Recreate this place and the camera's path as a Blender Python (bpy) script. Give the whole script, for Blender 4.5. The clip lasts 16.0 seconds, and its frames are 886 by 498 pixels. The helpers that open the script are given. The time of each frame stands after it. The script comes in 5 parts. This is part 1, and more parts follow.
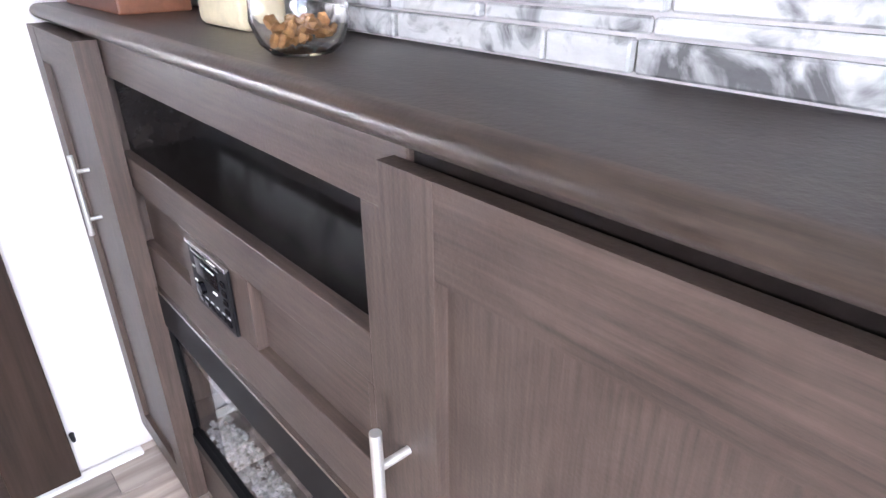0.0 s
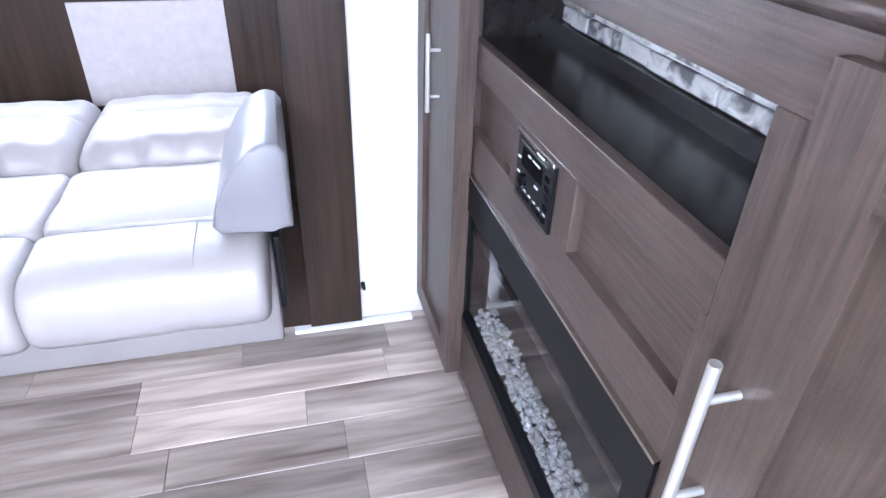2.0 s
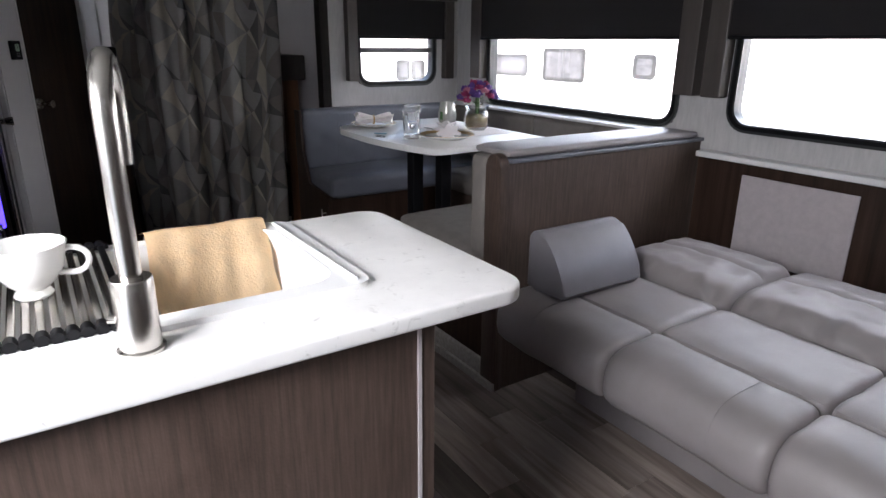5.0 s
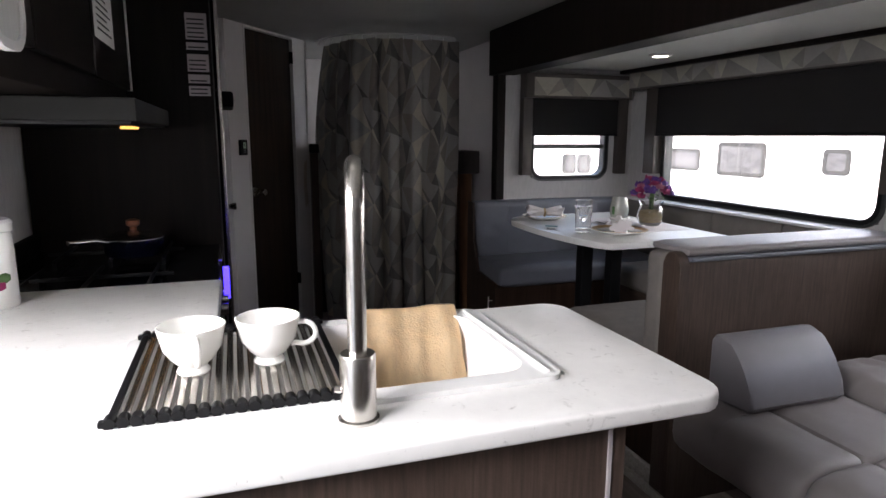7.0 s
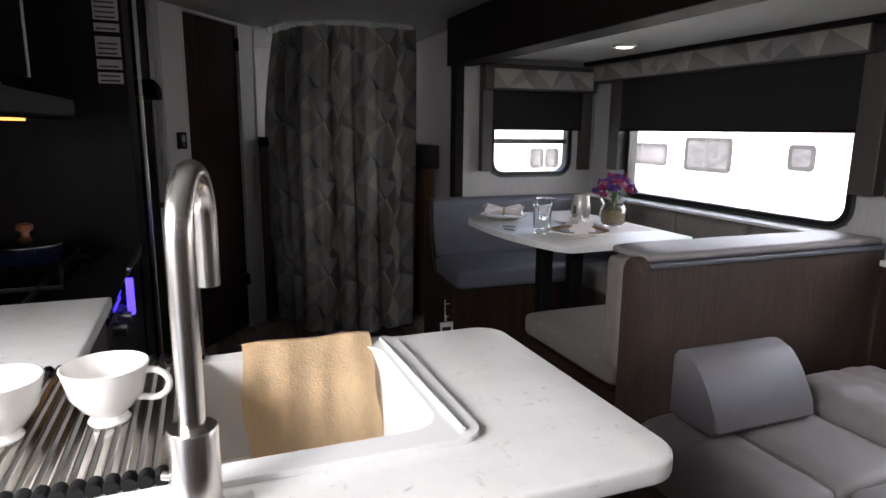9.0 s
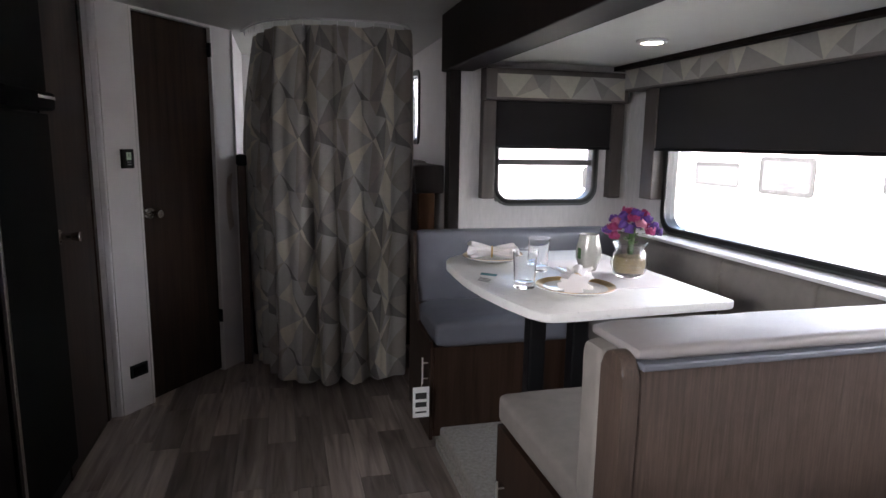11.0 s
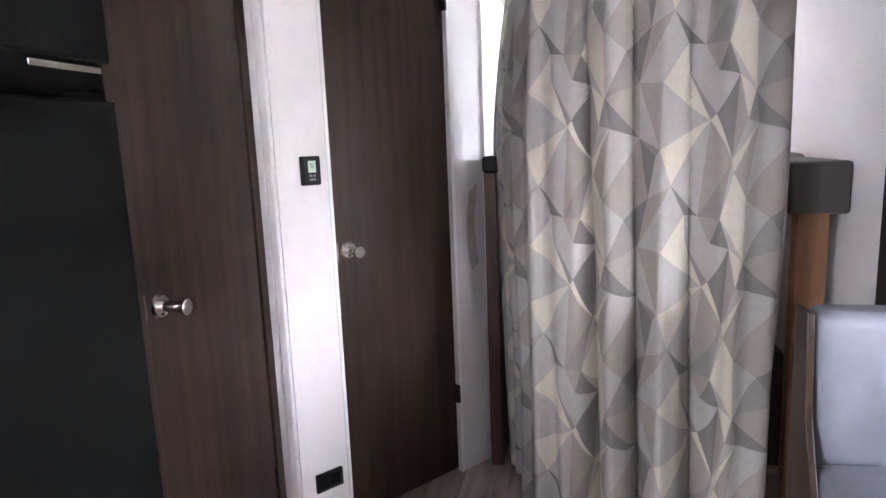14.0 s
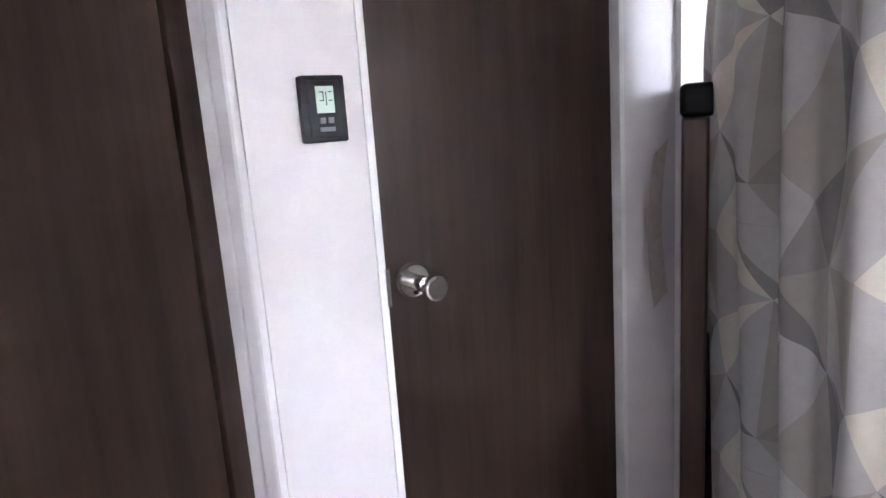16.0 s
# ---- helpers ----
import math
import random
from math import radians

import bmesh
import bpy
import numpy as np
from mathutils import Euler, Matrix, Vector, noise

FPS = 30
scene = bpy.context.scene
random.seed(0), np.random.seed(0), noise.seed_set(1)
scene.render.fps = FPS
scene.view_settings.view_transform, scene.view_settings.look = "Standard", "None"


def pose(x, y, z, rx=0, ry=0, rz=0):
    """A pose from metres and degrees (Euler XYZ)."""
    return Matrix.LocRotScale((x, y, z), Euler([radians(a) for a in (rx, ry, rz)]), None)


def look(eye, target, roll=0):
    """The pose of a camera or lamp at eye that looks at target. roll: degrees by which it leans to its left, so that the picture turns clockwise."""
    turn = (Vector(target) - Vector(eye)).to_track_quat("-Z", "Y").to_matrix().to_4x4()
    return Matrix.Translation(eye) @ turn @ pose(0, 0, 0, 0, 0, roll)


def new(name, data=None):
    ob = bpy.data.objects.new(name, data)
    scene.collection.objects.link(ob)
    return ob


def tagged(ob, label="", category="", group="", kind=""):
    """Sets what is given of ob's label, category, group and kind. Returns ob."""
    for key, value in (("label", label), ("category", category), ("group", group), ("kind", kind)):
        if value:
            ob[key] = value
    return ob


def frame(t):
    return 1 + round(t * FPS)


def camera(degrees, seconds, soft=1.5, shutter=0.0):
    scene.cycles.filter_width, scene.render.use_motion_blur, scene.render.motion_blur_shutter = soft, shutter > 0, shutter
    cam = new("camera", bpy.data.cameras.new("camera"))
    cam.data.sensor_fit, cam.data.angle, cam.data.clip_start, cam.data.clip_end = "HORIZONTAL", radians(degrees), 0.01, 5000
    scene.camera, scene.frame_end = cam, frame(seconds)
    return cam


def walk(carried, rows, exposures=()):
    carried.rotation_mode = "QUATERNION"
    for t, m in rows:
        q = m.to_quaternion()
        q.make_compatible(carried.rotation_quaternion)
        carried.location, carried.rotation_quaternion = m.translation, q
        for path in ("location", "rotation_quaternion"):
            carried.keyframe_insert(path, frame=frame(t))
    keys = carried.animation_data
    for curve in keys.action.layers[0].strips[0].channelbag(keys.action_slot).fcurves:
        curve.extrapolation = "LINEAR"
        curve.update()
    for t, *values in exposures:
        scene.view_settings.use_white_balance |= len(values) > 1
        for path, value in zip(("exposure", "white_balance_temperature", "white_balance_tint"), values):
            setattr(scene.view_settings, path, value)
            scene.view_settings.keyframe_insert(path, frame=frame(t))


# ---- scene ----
cam = camera(71.1, 16.0)
EXPOSURES = [(0,4.4,6100,16),(0.5,4.7,5850,16),(1,4.85,5600,16),(2,4.45,5500,13),(2.5,3.95,5700,13),(3,3.55,5950,15),(3.5,3.4,5950,18),(4,3.2,6050,17),(4.5,2.75,6200,16),(5,2.4,6450,14),(8,2.1,6700,15),(11,3.0,6700,15),(12,4.0,6700,15),(13,4.55,6500,17),(14,5.65,6400,17),(15,5.65,6350,17),(16,5.5,6200,16)]
PATH = [
    (0, (-0.509, -0.421, 1.283), (0.846, -1.594, 0.395), -0.6),
    (0.5, (-0.506, -0.409, 1.268), (0.909, -1.464, 0.327), -1.2),
    (1, (-0.504, -0.393, 1.262), (0.999, -1.296, 0.3), -0.9),
    (1.5, (-0.491, -0.375, 1.245), (1.068, -1.097, 0.221), -0.3),
    (2, (-0.458, -0.337, 1.235), (1.173, -0.768, 0.161), 1.8),
    (2.5, (-0.383, -0.27, 1.236), (1.314, -0.329, 0.178), 3.1),
    (3, (-0.324, -0.201, 1.268), (1.355, 0.109, 0.226), 2.9),
    (3.5, (-0.366, -0.24, 1.281), (1.186, 0.549, 0.297), 2.2),
    (4, (-0.441, -0.288, 1.286), (0.98, 0.809, 0.405), 1.7),
    (4.5, (-0.507, -0.317, 1.297), (0.729, 1.054, 0.528), 0.8),
    (5, (-0.555, -0.326, 1.307), (0.487, 1.261, 0.678), 0.5),
    (7.5, (-0.628, -0.335, 1.326), (-0.013, 1.536, 0.978), 0.1),
    (8, (-0.618, -0.313, 1.327), (0.027, 1.545, 0.959), -0.1),
    (8.5, (-0.568, -0.254, 1.328), (0.143, 1.576, 0.945), 0.6),
    (11, (0.148, 0.313, 1.35), (0.643, 2.222, 1.016), 0.9),
    (11.5, (0.29, 0.507, 1.344), (0.527, 2.465, 1.012), 0.9),
    (12, (0.384, 0.703, 1.361), (0.384, 2.687, 1.108), 0.6),
    (12.5, (0.37, 0.95, 1.344), (0.287, 2.93, 1.079), -0.6),
    (13, (0.338, 1.206, 1.337), (0.163, 3.177, 1.047), -1.3),
    (13.5, (0.327, 1.48, 1.341), (-0.018, 3.424, 1.023), -1.7),
    (14, (0.29, 1.755, 1.321), (-0.171, 3.673, 0.99), -2.3),
    (14.5, (0.21, 2.025, 1.333), (-0.307, 3.913, 0.921), -2.3),
    (15, (0.12, 2.318, 1.307), (-0.582, 4.151, 0.924), -2.1),
    (15.5, (0.023, 2.55, 1.263), (-0.741, 4.358, 0.876), -3.3),
    (16, (-0.089, 2.812, 1.222), (-0.832, 4.628, 0.837), -4.0),
]
walk(cam, [(t, look(eye, target, roll)) for t, eye, target, roll in PATH], EXPOSURES)

# ---- world, sun, lights ----
world = bpy.data.worlds.new("world")
scene.world = world
world.use_nodes = True
wn = world.node_tree
sky = wn.nodes.new("ShaderNodeTexSky")
sky.sky_type, sky.sun_disc = "NISHITA", False
sky.sun_elevation, sky.sun_rotation = radians(40), radians(242)
wn.links.new(sky.outputs[0], wn.nodes["Background"].inputs[0])
wn.nodes["Background"].inputs[1].default_value = 0.15
sun = new("sun", bpy.data.lights.new("sun", "SUN"))
sun.data.energy, sun.data.angle, sun.data.color = 5.0, radians(0.5), (1, 0.96, 0.9)
sun.matrix_world = look((0, 0, 10), (10.5, 5.5, 0))
# daylight lamp in an unseen kitchen window, assumed in the west wall
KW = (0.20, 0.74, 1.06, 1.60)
kitchen_day = new("unseen_kitchen_window_daylight", bpy.data.lights.new("unseen_kitchen_window_daylight", "AREA"))
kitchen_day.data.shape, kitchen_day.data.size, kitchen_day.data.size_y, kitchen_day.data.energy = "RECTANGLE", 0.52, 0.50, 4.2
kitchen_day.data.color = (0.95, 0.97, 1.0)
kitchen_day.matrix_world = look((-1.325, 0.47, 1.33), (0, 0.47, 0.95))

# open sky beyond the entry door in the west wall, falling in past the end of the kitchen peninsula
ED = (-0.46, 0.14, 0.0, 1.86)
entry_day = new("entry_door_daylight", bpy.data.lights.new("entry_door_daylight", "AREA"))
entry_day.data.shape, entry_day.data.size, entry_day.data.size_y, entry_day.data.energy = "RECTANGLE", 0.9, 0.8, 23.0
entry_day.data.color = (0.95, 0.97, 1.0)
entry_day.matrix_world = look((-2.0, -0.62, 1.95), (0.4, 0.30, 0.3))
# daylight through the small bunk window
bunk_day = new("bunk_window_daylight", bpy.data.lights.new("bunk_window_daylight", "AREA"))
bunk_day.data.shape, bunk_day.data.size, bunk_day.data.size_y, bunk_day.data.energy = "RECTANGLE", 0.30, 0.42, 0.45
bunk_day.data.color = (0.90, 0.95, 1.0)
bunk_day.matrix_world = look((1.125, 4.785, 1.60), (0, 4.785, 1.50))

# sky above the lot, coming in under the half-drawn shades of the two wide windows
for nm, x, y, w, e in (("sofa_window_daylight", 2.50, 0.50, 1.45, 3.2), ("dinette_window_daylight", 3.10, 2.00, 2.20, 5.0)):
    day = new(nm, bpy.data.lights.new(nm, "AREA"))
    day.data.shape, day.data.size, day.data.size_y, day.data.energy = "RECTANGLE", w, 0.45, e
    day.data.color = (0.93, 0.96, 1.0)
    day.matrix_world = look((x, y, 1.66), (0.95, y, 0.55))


# ---- materials ----
def material(name, colour, rough=0.5, metal=0.0, vary=0.08, grain=(6, 6, 6), bump=0.0, bump_scale=200.0, coat=0.0, spec=0.5, sharp=0.2):
    """A principled material with two scales of colour variation and fine relief, in object metres."""
    m = bpy.data.materials.new(name)
    m.use_nodes = True
    nt = m.node_tree
    b = nt.nodes["Principled BSDF"]
    b.inputs["Roughness"].default_value, b.inputs["Metallic"].default_value = rough, metal
    b.inputs["Coat Weight"].default_value = coat
    b.inputs["Specular IOR Level"].default_value = spec
    geo = nt.nodes.new("ShaderNodeNewGeometry")
    mp = nt.nodes.new("ShaderNodeMapping")
    mp.inputs["Scale"].default_value = grain
    nt.links.new(geo.outputs["Position"], mp.inputs["Vector"])
    n1 = nt.nodes.new("ShaderNodeTexNoise")
    n1.inputs["Scale"].default_value, n1.inputs["Detail"].default_value, n1.inputs["Roughness"].default_value = 1.0, 8, 0.65
    nt.links.new(mp.outputs[0], n1.inputs["Vector"])
    mr = nt.nodes.new("ShaderNodeMapRange")
    mr.inputs["From Min"].default_value, mr.inputs["From Max"].default_value = 0.5 - sharp, 0.5 + sharp
    mr.inputs["To Min"].default_value, mr.inputs["To Max"].default_value = 1 - vary, 1 + vary
    nt.links.new(n1.outputs["Fac"], mr.inputs["Value"])
    mix = nt.nodes.new("ShaderNodeVectorMath")
    mix.operation = "SCALE"
    mix.inputs[0].default_value = colour
    nt.links.new(mr.outputs[0], mix.inputs["Scale"])
    nt.links.new(mix.outputs[0], b.inputs["Base Color"])
    if bump:
        n2 = nt.nodes.new("ShaderNodeTexNoise")
        n2.inputs["Scale"].default_value, n2.inputs["Detail"].default_value = bump_scale, 3
        nt.links.new(geo.outputs["Position"], n2.inputs["Vector"])
        bp = nt.nodes.new("ShaderNodeBump")
        bp.inputs["Strength"].default_value, bp.inputs["Distance"].default_value = bump, 0.002
        nt.links.new(n2.outputs["Fac"], bp.inputs["Height"])
        nt.links.new(bp.outputs[0], b.inputs["Normal"])
    return m


def glass_material(name, colour=(1, 1, 1), rough=0.0, ior=1.45):
    m = bpy.data.materials.new(name)
    m.use_nodes = True
    b = m.node_tree.nodes["Principled BSDF"]
    b.inputs["Base Color"].default_value = (*colour, 1)
    b.inputs["Transmission Weight"].default_value, b.inputs["Roughness"].default_value, b.inputs["IOR"].default_value = 1.0, rough, ior
    return m


def glow_material(name, colour, strength):
    m = bpy.data.materials.new(name)
    m.use_nodes = True
    b = m.node_tree.nodes["Principled BSDF"]
    b.inputs["Base Color"].default_value = (*colour, 1)
    b.inputs["Emission Color"].default_value, b.inputs["Emission Strength"].default_value = (*colour, 1), strength
    return m


WOOD_V = material("brown_wood_upright", (0.074, 0.051, 0.041), 0.42, vary=0.38, grain=(170, 170, 8), bump=0.2, bump_scale=260, sharp=0.18)
WOOD_X = material("brown_wood_along_x", (0.074, 0.051, 0.041), 0.42, vary=0.38, grain=(8, 170, 170), bump=0.2, bump_scale=260, sharp=0.18)
WOOD_Y = material("brown_wood_along_y", (0.074, 0.051, 0.041), 0.42, vary=0.38, grain=(170, 8, 170), bump=0.2, bump_scale=260, sharp=0.18)
DOOR_WOOD = material("dark_door_laminate", (0.029, 0.0162, 0.0113), 0.42, vary=0.55, grain=(26, 26, 1.3), bump=0.15, bump_scale=140, spec=0.25, sharp=0.17)
# door laminate darkened: shade of the kitchen, beam and north post in its colour
DIM_WOOD = material("near_black_shaded_laminate", (0.0095, 0.0065, 0.0055), 0.5, vary=0.4, grain=(30, 30, 1.6), bump=0.15, bump_scale=140, spec=0.15)
TOP_DARK = material("dark_console_top", (0.044, 0.033, 0.028), 0.40, vary=0.3, grain=(5, 60, 60), bump=0.25, bump_scale=160, spec=0.35)
EDGE_BAND = material("worn_brown_edge", (0.052, 0.035, 0.026), 0.36, vary=0.5, grain=(5, 60, 60), bump=0.2, bump_scale=120, sharp=0.14)
WHITE_WALL = material("white_wallboard", (0.645, 0.615, 0.615), 0.6, vary=0.04, grain=(5, 5, 5), bump=0.15, bump_scale=300)
GREY_WALL = material("light_grey_linen_wall", (0.45, 0.44, 0.435), 0.7, vary=0.1, grain=(60, 60, 12), bump=0.2, bump_scale=260)
WHITE_TRIM = material("white_trim", (0.72, 0.71, 0.70), 0.45, vary=0.04)
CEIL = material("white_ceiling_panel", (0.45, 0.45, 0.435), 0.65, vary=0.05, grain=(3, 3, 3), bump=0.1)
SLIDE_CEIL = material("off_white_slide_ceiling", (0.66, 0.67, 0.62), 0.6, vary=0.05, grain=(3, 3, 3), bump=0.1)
COUNTER = material("white_laminate_counter", (0.8, 0.79, 0.77), 0.34, vary=0.05, grain=(14, 14, 14), bump=0.03)
def flecked(m, scale, lo, hi, colour, warp=1.5):
    """Scatters flecks of another tone over a material."""
    nt = m.node_tree
    b = nt.nodes["Principled BSDF"]
    src = b.inputs["Base Color"].links[0].from_socket
    geo, n = nt.nodes.new("ShaderNodeNewGeometry"), nt.nodes.new("ShaderNodeTexNoise")
    n.inputs["Scale"].default_value, n.inputs["Detail"].default_value, n.inputs["Roughness"].default_value, n.inputs["Distortion"].default_value = scale, 5, 0.7, warp
    nt.links.new(geo.outputs["Position"], n.inputs["Vector"])
    rp = nt.nodes.new("ShaderNodeValToRGB")
    rp.color_ramp.elements[0].position, rp.color_ramp.elements[0].color = lo, (1, 1, 1, 1)
    rp.color_ramp.elements[1].position, rp.color_ramp.elements[1].color = hi, (*colour, 1)
    nt.links.new(n.outputs["Fac"], rp.inputs[0])
    mx = nt.nodes.new("ShaderNodeVectorMath")
    mx.operation = "MULTIPLY"
    nt.links.new(src, mx.inputs[0])
    nt.links.new(rp.outputs[0], mx.inputs[1])
    nt.links.new(mx.outputs[0], b.inputs["Base Color"])


for m_ in (WOOD_V, WOOD_X, WOOD_Y):
    flecked(m_, 5.0, 0.42, 0.74, (0.70, 0.68, 0.67), 0.8)
flecked(COUNTER, 34, 0.60, 0.74, (0.62, 0.61, 0.60))
SINK = material("white_sink_composite", (0.8, 0.8, 0.79), 0.25, vary=0.02)
LEATHER = material("grey_vinyl_upholstery", (0.25, 0.225, 0.225), 0.43, vary=0.07, grain=(9, 9, 9), bump=0.3, bump_scale=420)
BLUEGREY = material("blue_grey_vinyl", (0.125, 0.13, 0.155), 0.36, vary=0.08, grain=(9, 9, 9), bump=0.3, bump_scale=420)
BOLSTER = material("slate_grey_vinyl", (0.165, 0.155, 0.166), 0.32, vary=0.07, grain=(9, 9, 9), bump=0.3, bump_scale=420)
TAUPE = material("taupe_fabric_cushion", (0.195, 0.175, 0.16), 0.75, vary=0.1, grain=(20, 20, 20), bump=0.4, bump_scale=500)
PANEL_LIGHT = material("pale_fabric_panel", (0.42, 0.38, 0.385), 0.8, vary=0.08, grain=(90, 30, 30), bump=0.35, bump_scale=600)
STEEL = material("brushed_steel", (0.56, 0.535, 0.50), 0.26, metal=1.0, vary=0.08, grain=(8, 8, 120))
CHROME = material("satin_nickel", (0.75, 0.73, 0.7), 0.18, metal=1.0, vary=0.03)
HANDLE = material("satin_nickel_handle", (0.74, 0.73, 0.70), 0.34, metal=0.8, vary=0.03)
NICHE = material("near_black_lacquer", (0.016, 0.013, 0.012), 0.22, vary=0.3, grain=(3, 26, 26))
BLACK = material("black_plastic", (0.005, 0.005, 0.006), 0.45, vary=0.2, spec=0.2)
BLACK_GLOSS = material("black_glass", (0.006, 0.006, 0.008), 0.06, vary=0.1, spec=0.22)
DULL_BLACK = material("matt_black_grip", (0.002, 0.002, 0.002), 0.6, vary=0.1, spec=0.06)
FRIDGE = material("black_fridge_door", (0.006, 0.0065, 0.006), 0.5, vary=0.12, bump=0.1, spec=0.05)
SHADE = material("dark_roller_shade", (0.0065, 0.005, 0.0055), 0.9, vary=0.1, grain=(40, 40, 40), bump=0.3, bump_scale=600)
CARPET = material("beige_carpet", (0.36, 0.34, 0.31), 0.95, vary=0.25, grain=(60, 60, 60), bump=1.0, bump_scale=350)
CERAMIC = material("white_ceramic", (0.82, 0.81, 0.78), 0.12, vary=0.02)
CLOTH = material("tan_tea_towel", (0.86, 0.66, 0.42), 0.85, vary=0.12, grain=(30, 30, 10), bump=0.6, bump_scale=260)
NAPKIN = material("white_napkin", (0.8, 0.76, 0.76), 0.8, vary=0.05)
GOLD = material("brass", (0.55, 0.36, 0.16), 0.3, metal=0.9, vary=0.3, grain=(60, 60, 60))
PAPER = material("white_paper", (0.78, 0.78, 0.76), 0.7, vary=0.03)
INK = material("black_ink", (0.03, 0.03, 0.03), 0.7)
SHELL = material("white_trailer_shell", (0.8, 0.8, 0.8), 0.35, vary=0.03, grain=(0.6, 0.6, 0.6))
GRAVEL = material("pale_gravel_lot", (0.5, 0.48, 0.45), 0.9, vary=0.2, grain=(3, 3, 3), bump=0.5, bump_scale=40)
CLEAR = glass_material("clear_glass")
LAMP_GLOW = glow_material("lamp_diffuser", (1.0, 0.93, 0.8), 3.0)


def plank_material():
    """Weathered oak vinyl: streaks along each plank, tone by plank."""
    m = bpy.data.materials.new("oak_vinyl_plank")
    m.use_nodes = True
    nt = m.node_tree
    b = nt.nodes["Principled BSDF"]
    b.inputs["Roughness"].default_value = 0.3
    geo, info = nt.nodes.new("ShaderNodeNewGeometry"), nt.nodes.new("ShaderNodeObjectInfo")
    add = nt.nodes.new("ShaderNodeVectorMath")
    add.operation = "MULTIPLY_ADD"
    add.inputs[1].default_value = (26, 2.0, 20)
    scale = nt.nodes.new("ShaderNodeVectorMath")
    scale.operation = "SCALE"
    scale.inputs[0].default_value = (41, 23, 7)
    nt.links.new(info.outputs["Random"], scale.inputs["Scale"])
    nt.links.new(geo.outputs["Position"], add.inputs[0])
    nt.links.new(scale.outputs[0], add.inputs[2])
    n = nt.nodes.new("ShaderNodeTexNoise")
    n.inputs["Scale"].default_value, n.inputs["Detail"].default_value, n.inputs["Distortion"].default_value = 1.0, 8, 0.6
    nt.links.new(add.outputs[0], n.inputs["Vector"])
    ramp = nt.nodes.new("ShaderNodeValToRGB")
    ramp.color_ramp.elements[0].position, ramp.color_ramp.elements[0].color = 0.24, (0.115, 0.082, 0.067, 1)
    ramp.color_ramp.elements[1].position, ramp.color_ramp.elements[1].color = 0.76, (0.54, 0.455, 0.40, 1)
    nt.links.new(n.outputs["Fac"], ramp.inputs[0])
    tone = nt.nodes.new("ShaderNodeMapRange")
    tone.inputs["To Min"].default_value, tone.inputs["To Max"].default_value = 0.5, 1.35
    nt.links.new(info.outputs["Random"], tone.inputs["Value"])
    mul = nt.nodes.new("ShaderNodeVectorMath")
    mul.operation = "SCALE"
    nt.links.new(ramp.outputs[0], mul.inputs[0])
    nt.links.new(tone.outputs[0], mul.inputs["Scale"])
    nt.links.new(mul.outputs[0], b.inputs["Base Color"])
    bp = nt.nodes.new("ShaderNodeBump")
    bp.inputs["Strength"].default_value, bp.inputs["Distance"].default_value = 0.2, 0.001
    nt.links.new(n.outputs["Fac"], bp.inputs["Height"])
    nt.links.new(bp.outputs[0], b.inputs["Normal"])
    return m


PLANK = plank_material()


# ---- building helpers ----
def thing(name, label, category, at=(0, 0, 0), group="", kind=""):
    """An Empty at the thing's base, which parents its parts."""
    ob = new(name)
    ob.location = at
    ob.empty_display_size = 0.05
    return tagged(ob, label, category, group, kind)


def part(name, bm, mat, parent=None, label="", smooth=False):
    """Links a bmesh, built in world metres, as one mesh object under a thing or a part."""
    me = bpy.data.meshes.new(name)
    bmesh.ops.recalc_face_normals(bm, faces=bm.faces)
    if parent is not None:
        at, up = Vector((0, 0, 0)), parent
        while up is not None:
            at += Vector(up.location)
            up = up.parent
        bmesh.ops.translate(bm, verts=bm.verts, vec=-at)
    bm.to_mesh(me)
    bm.free()
    for mm in (mat if isinstance(mat, (list, tuple)) else [mat]):
        me.materials.append(mm)
    if smooth:
        me.polygons.foreach_set("use_smooth", [True] * len(me.polygons))
        me.set_sharp_from_angle(angle=radians(38))
    ob = new(name, me)
    ob.parent = parent
    if label:
        ob["label"] = label
    return ob


def box(x0, x1, y0, y1, z0, z1, bevel=0.0, segs=2, bm=None):
    bm = bm or bmesh.new()
    r = bmesh.ops.create_cube(bm, size=1.0, matrix=Matrix.LocRotScale(((x0 + x1) / 2, (y0 + y1) / 2, (z0 + z1) / 2), None, (abs(x1 - x0), abs(y1 - y0), abs(z1 - z0))))
    if bevel:
        es = list({e for v in r["verts"] for e in v.link_edges})
        bmesh.ops.bevel(bm, geom=es, offset=bevel, segments=segs, affect="EDGES", profile=0.5)
    return bm


def tube(p, q, r, segs=16, r2=None, bm=None):
    bm = bm or bmesh.new()
    p, q = Vector(p), Vector(q)
    m = Matrix.Translation((p + q) / 2) @ (q - p).to_track_quat("Z", "Y").to_matrix().to_4x4()
    bmesh.ops.create_cone(bm, cap_ends=True, segments=segs, radius1=r, radius2=r if r2 is None else r2, depth=(q - p).length, matrix=m)
    return bm


def lathe(profile, at, segs=32, bm=None):
    """Turns (radius, height) pairs about the upright through at."""
    bm = bm or bmesh.new()
    rings = []
    for r, h in profile:
        rings.append([bm.verts.new((at[0] + r * math.cos(2 * math.pi * i / segs), at[1] + r * math.sin(2 * math.pi * i / segs), at[2] + h)) for i in range(segs)])
    for a, b in zip(rings, rings[1:]):
        for i in range(segs):
            bm.faces.new((a[i], a[(i + 1) % segs], b[(i + 1) % segs], b[i]))
    bmesh.ops.remove_doubles(bm, verts=bm.verts, dist=1e-5)
    return bm


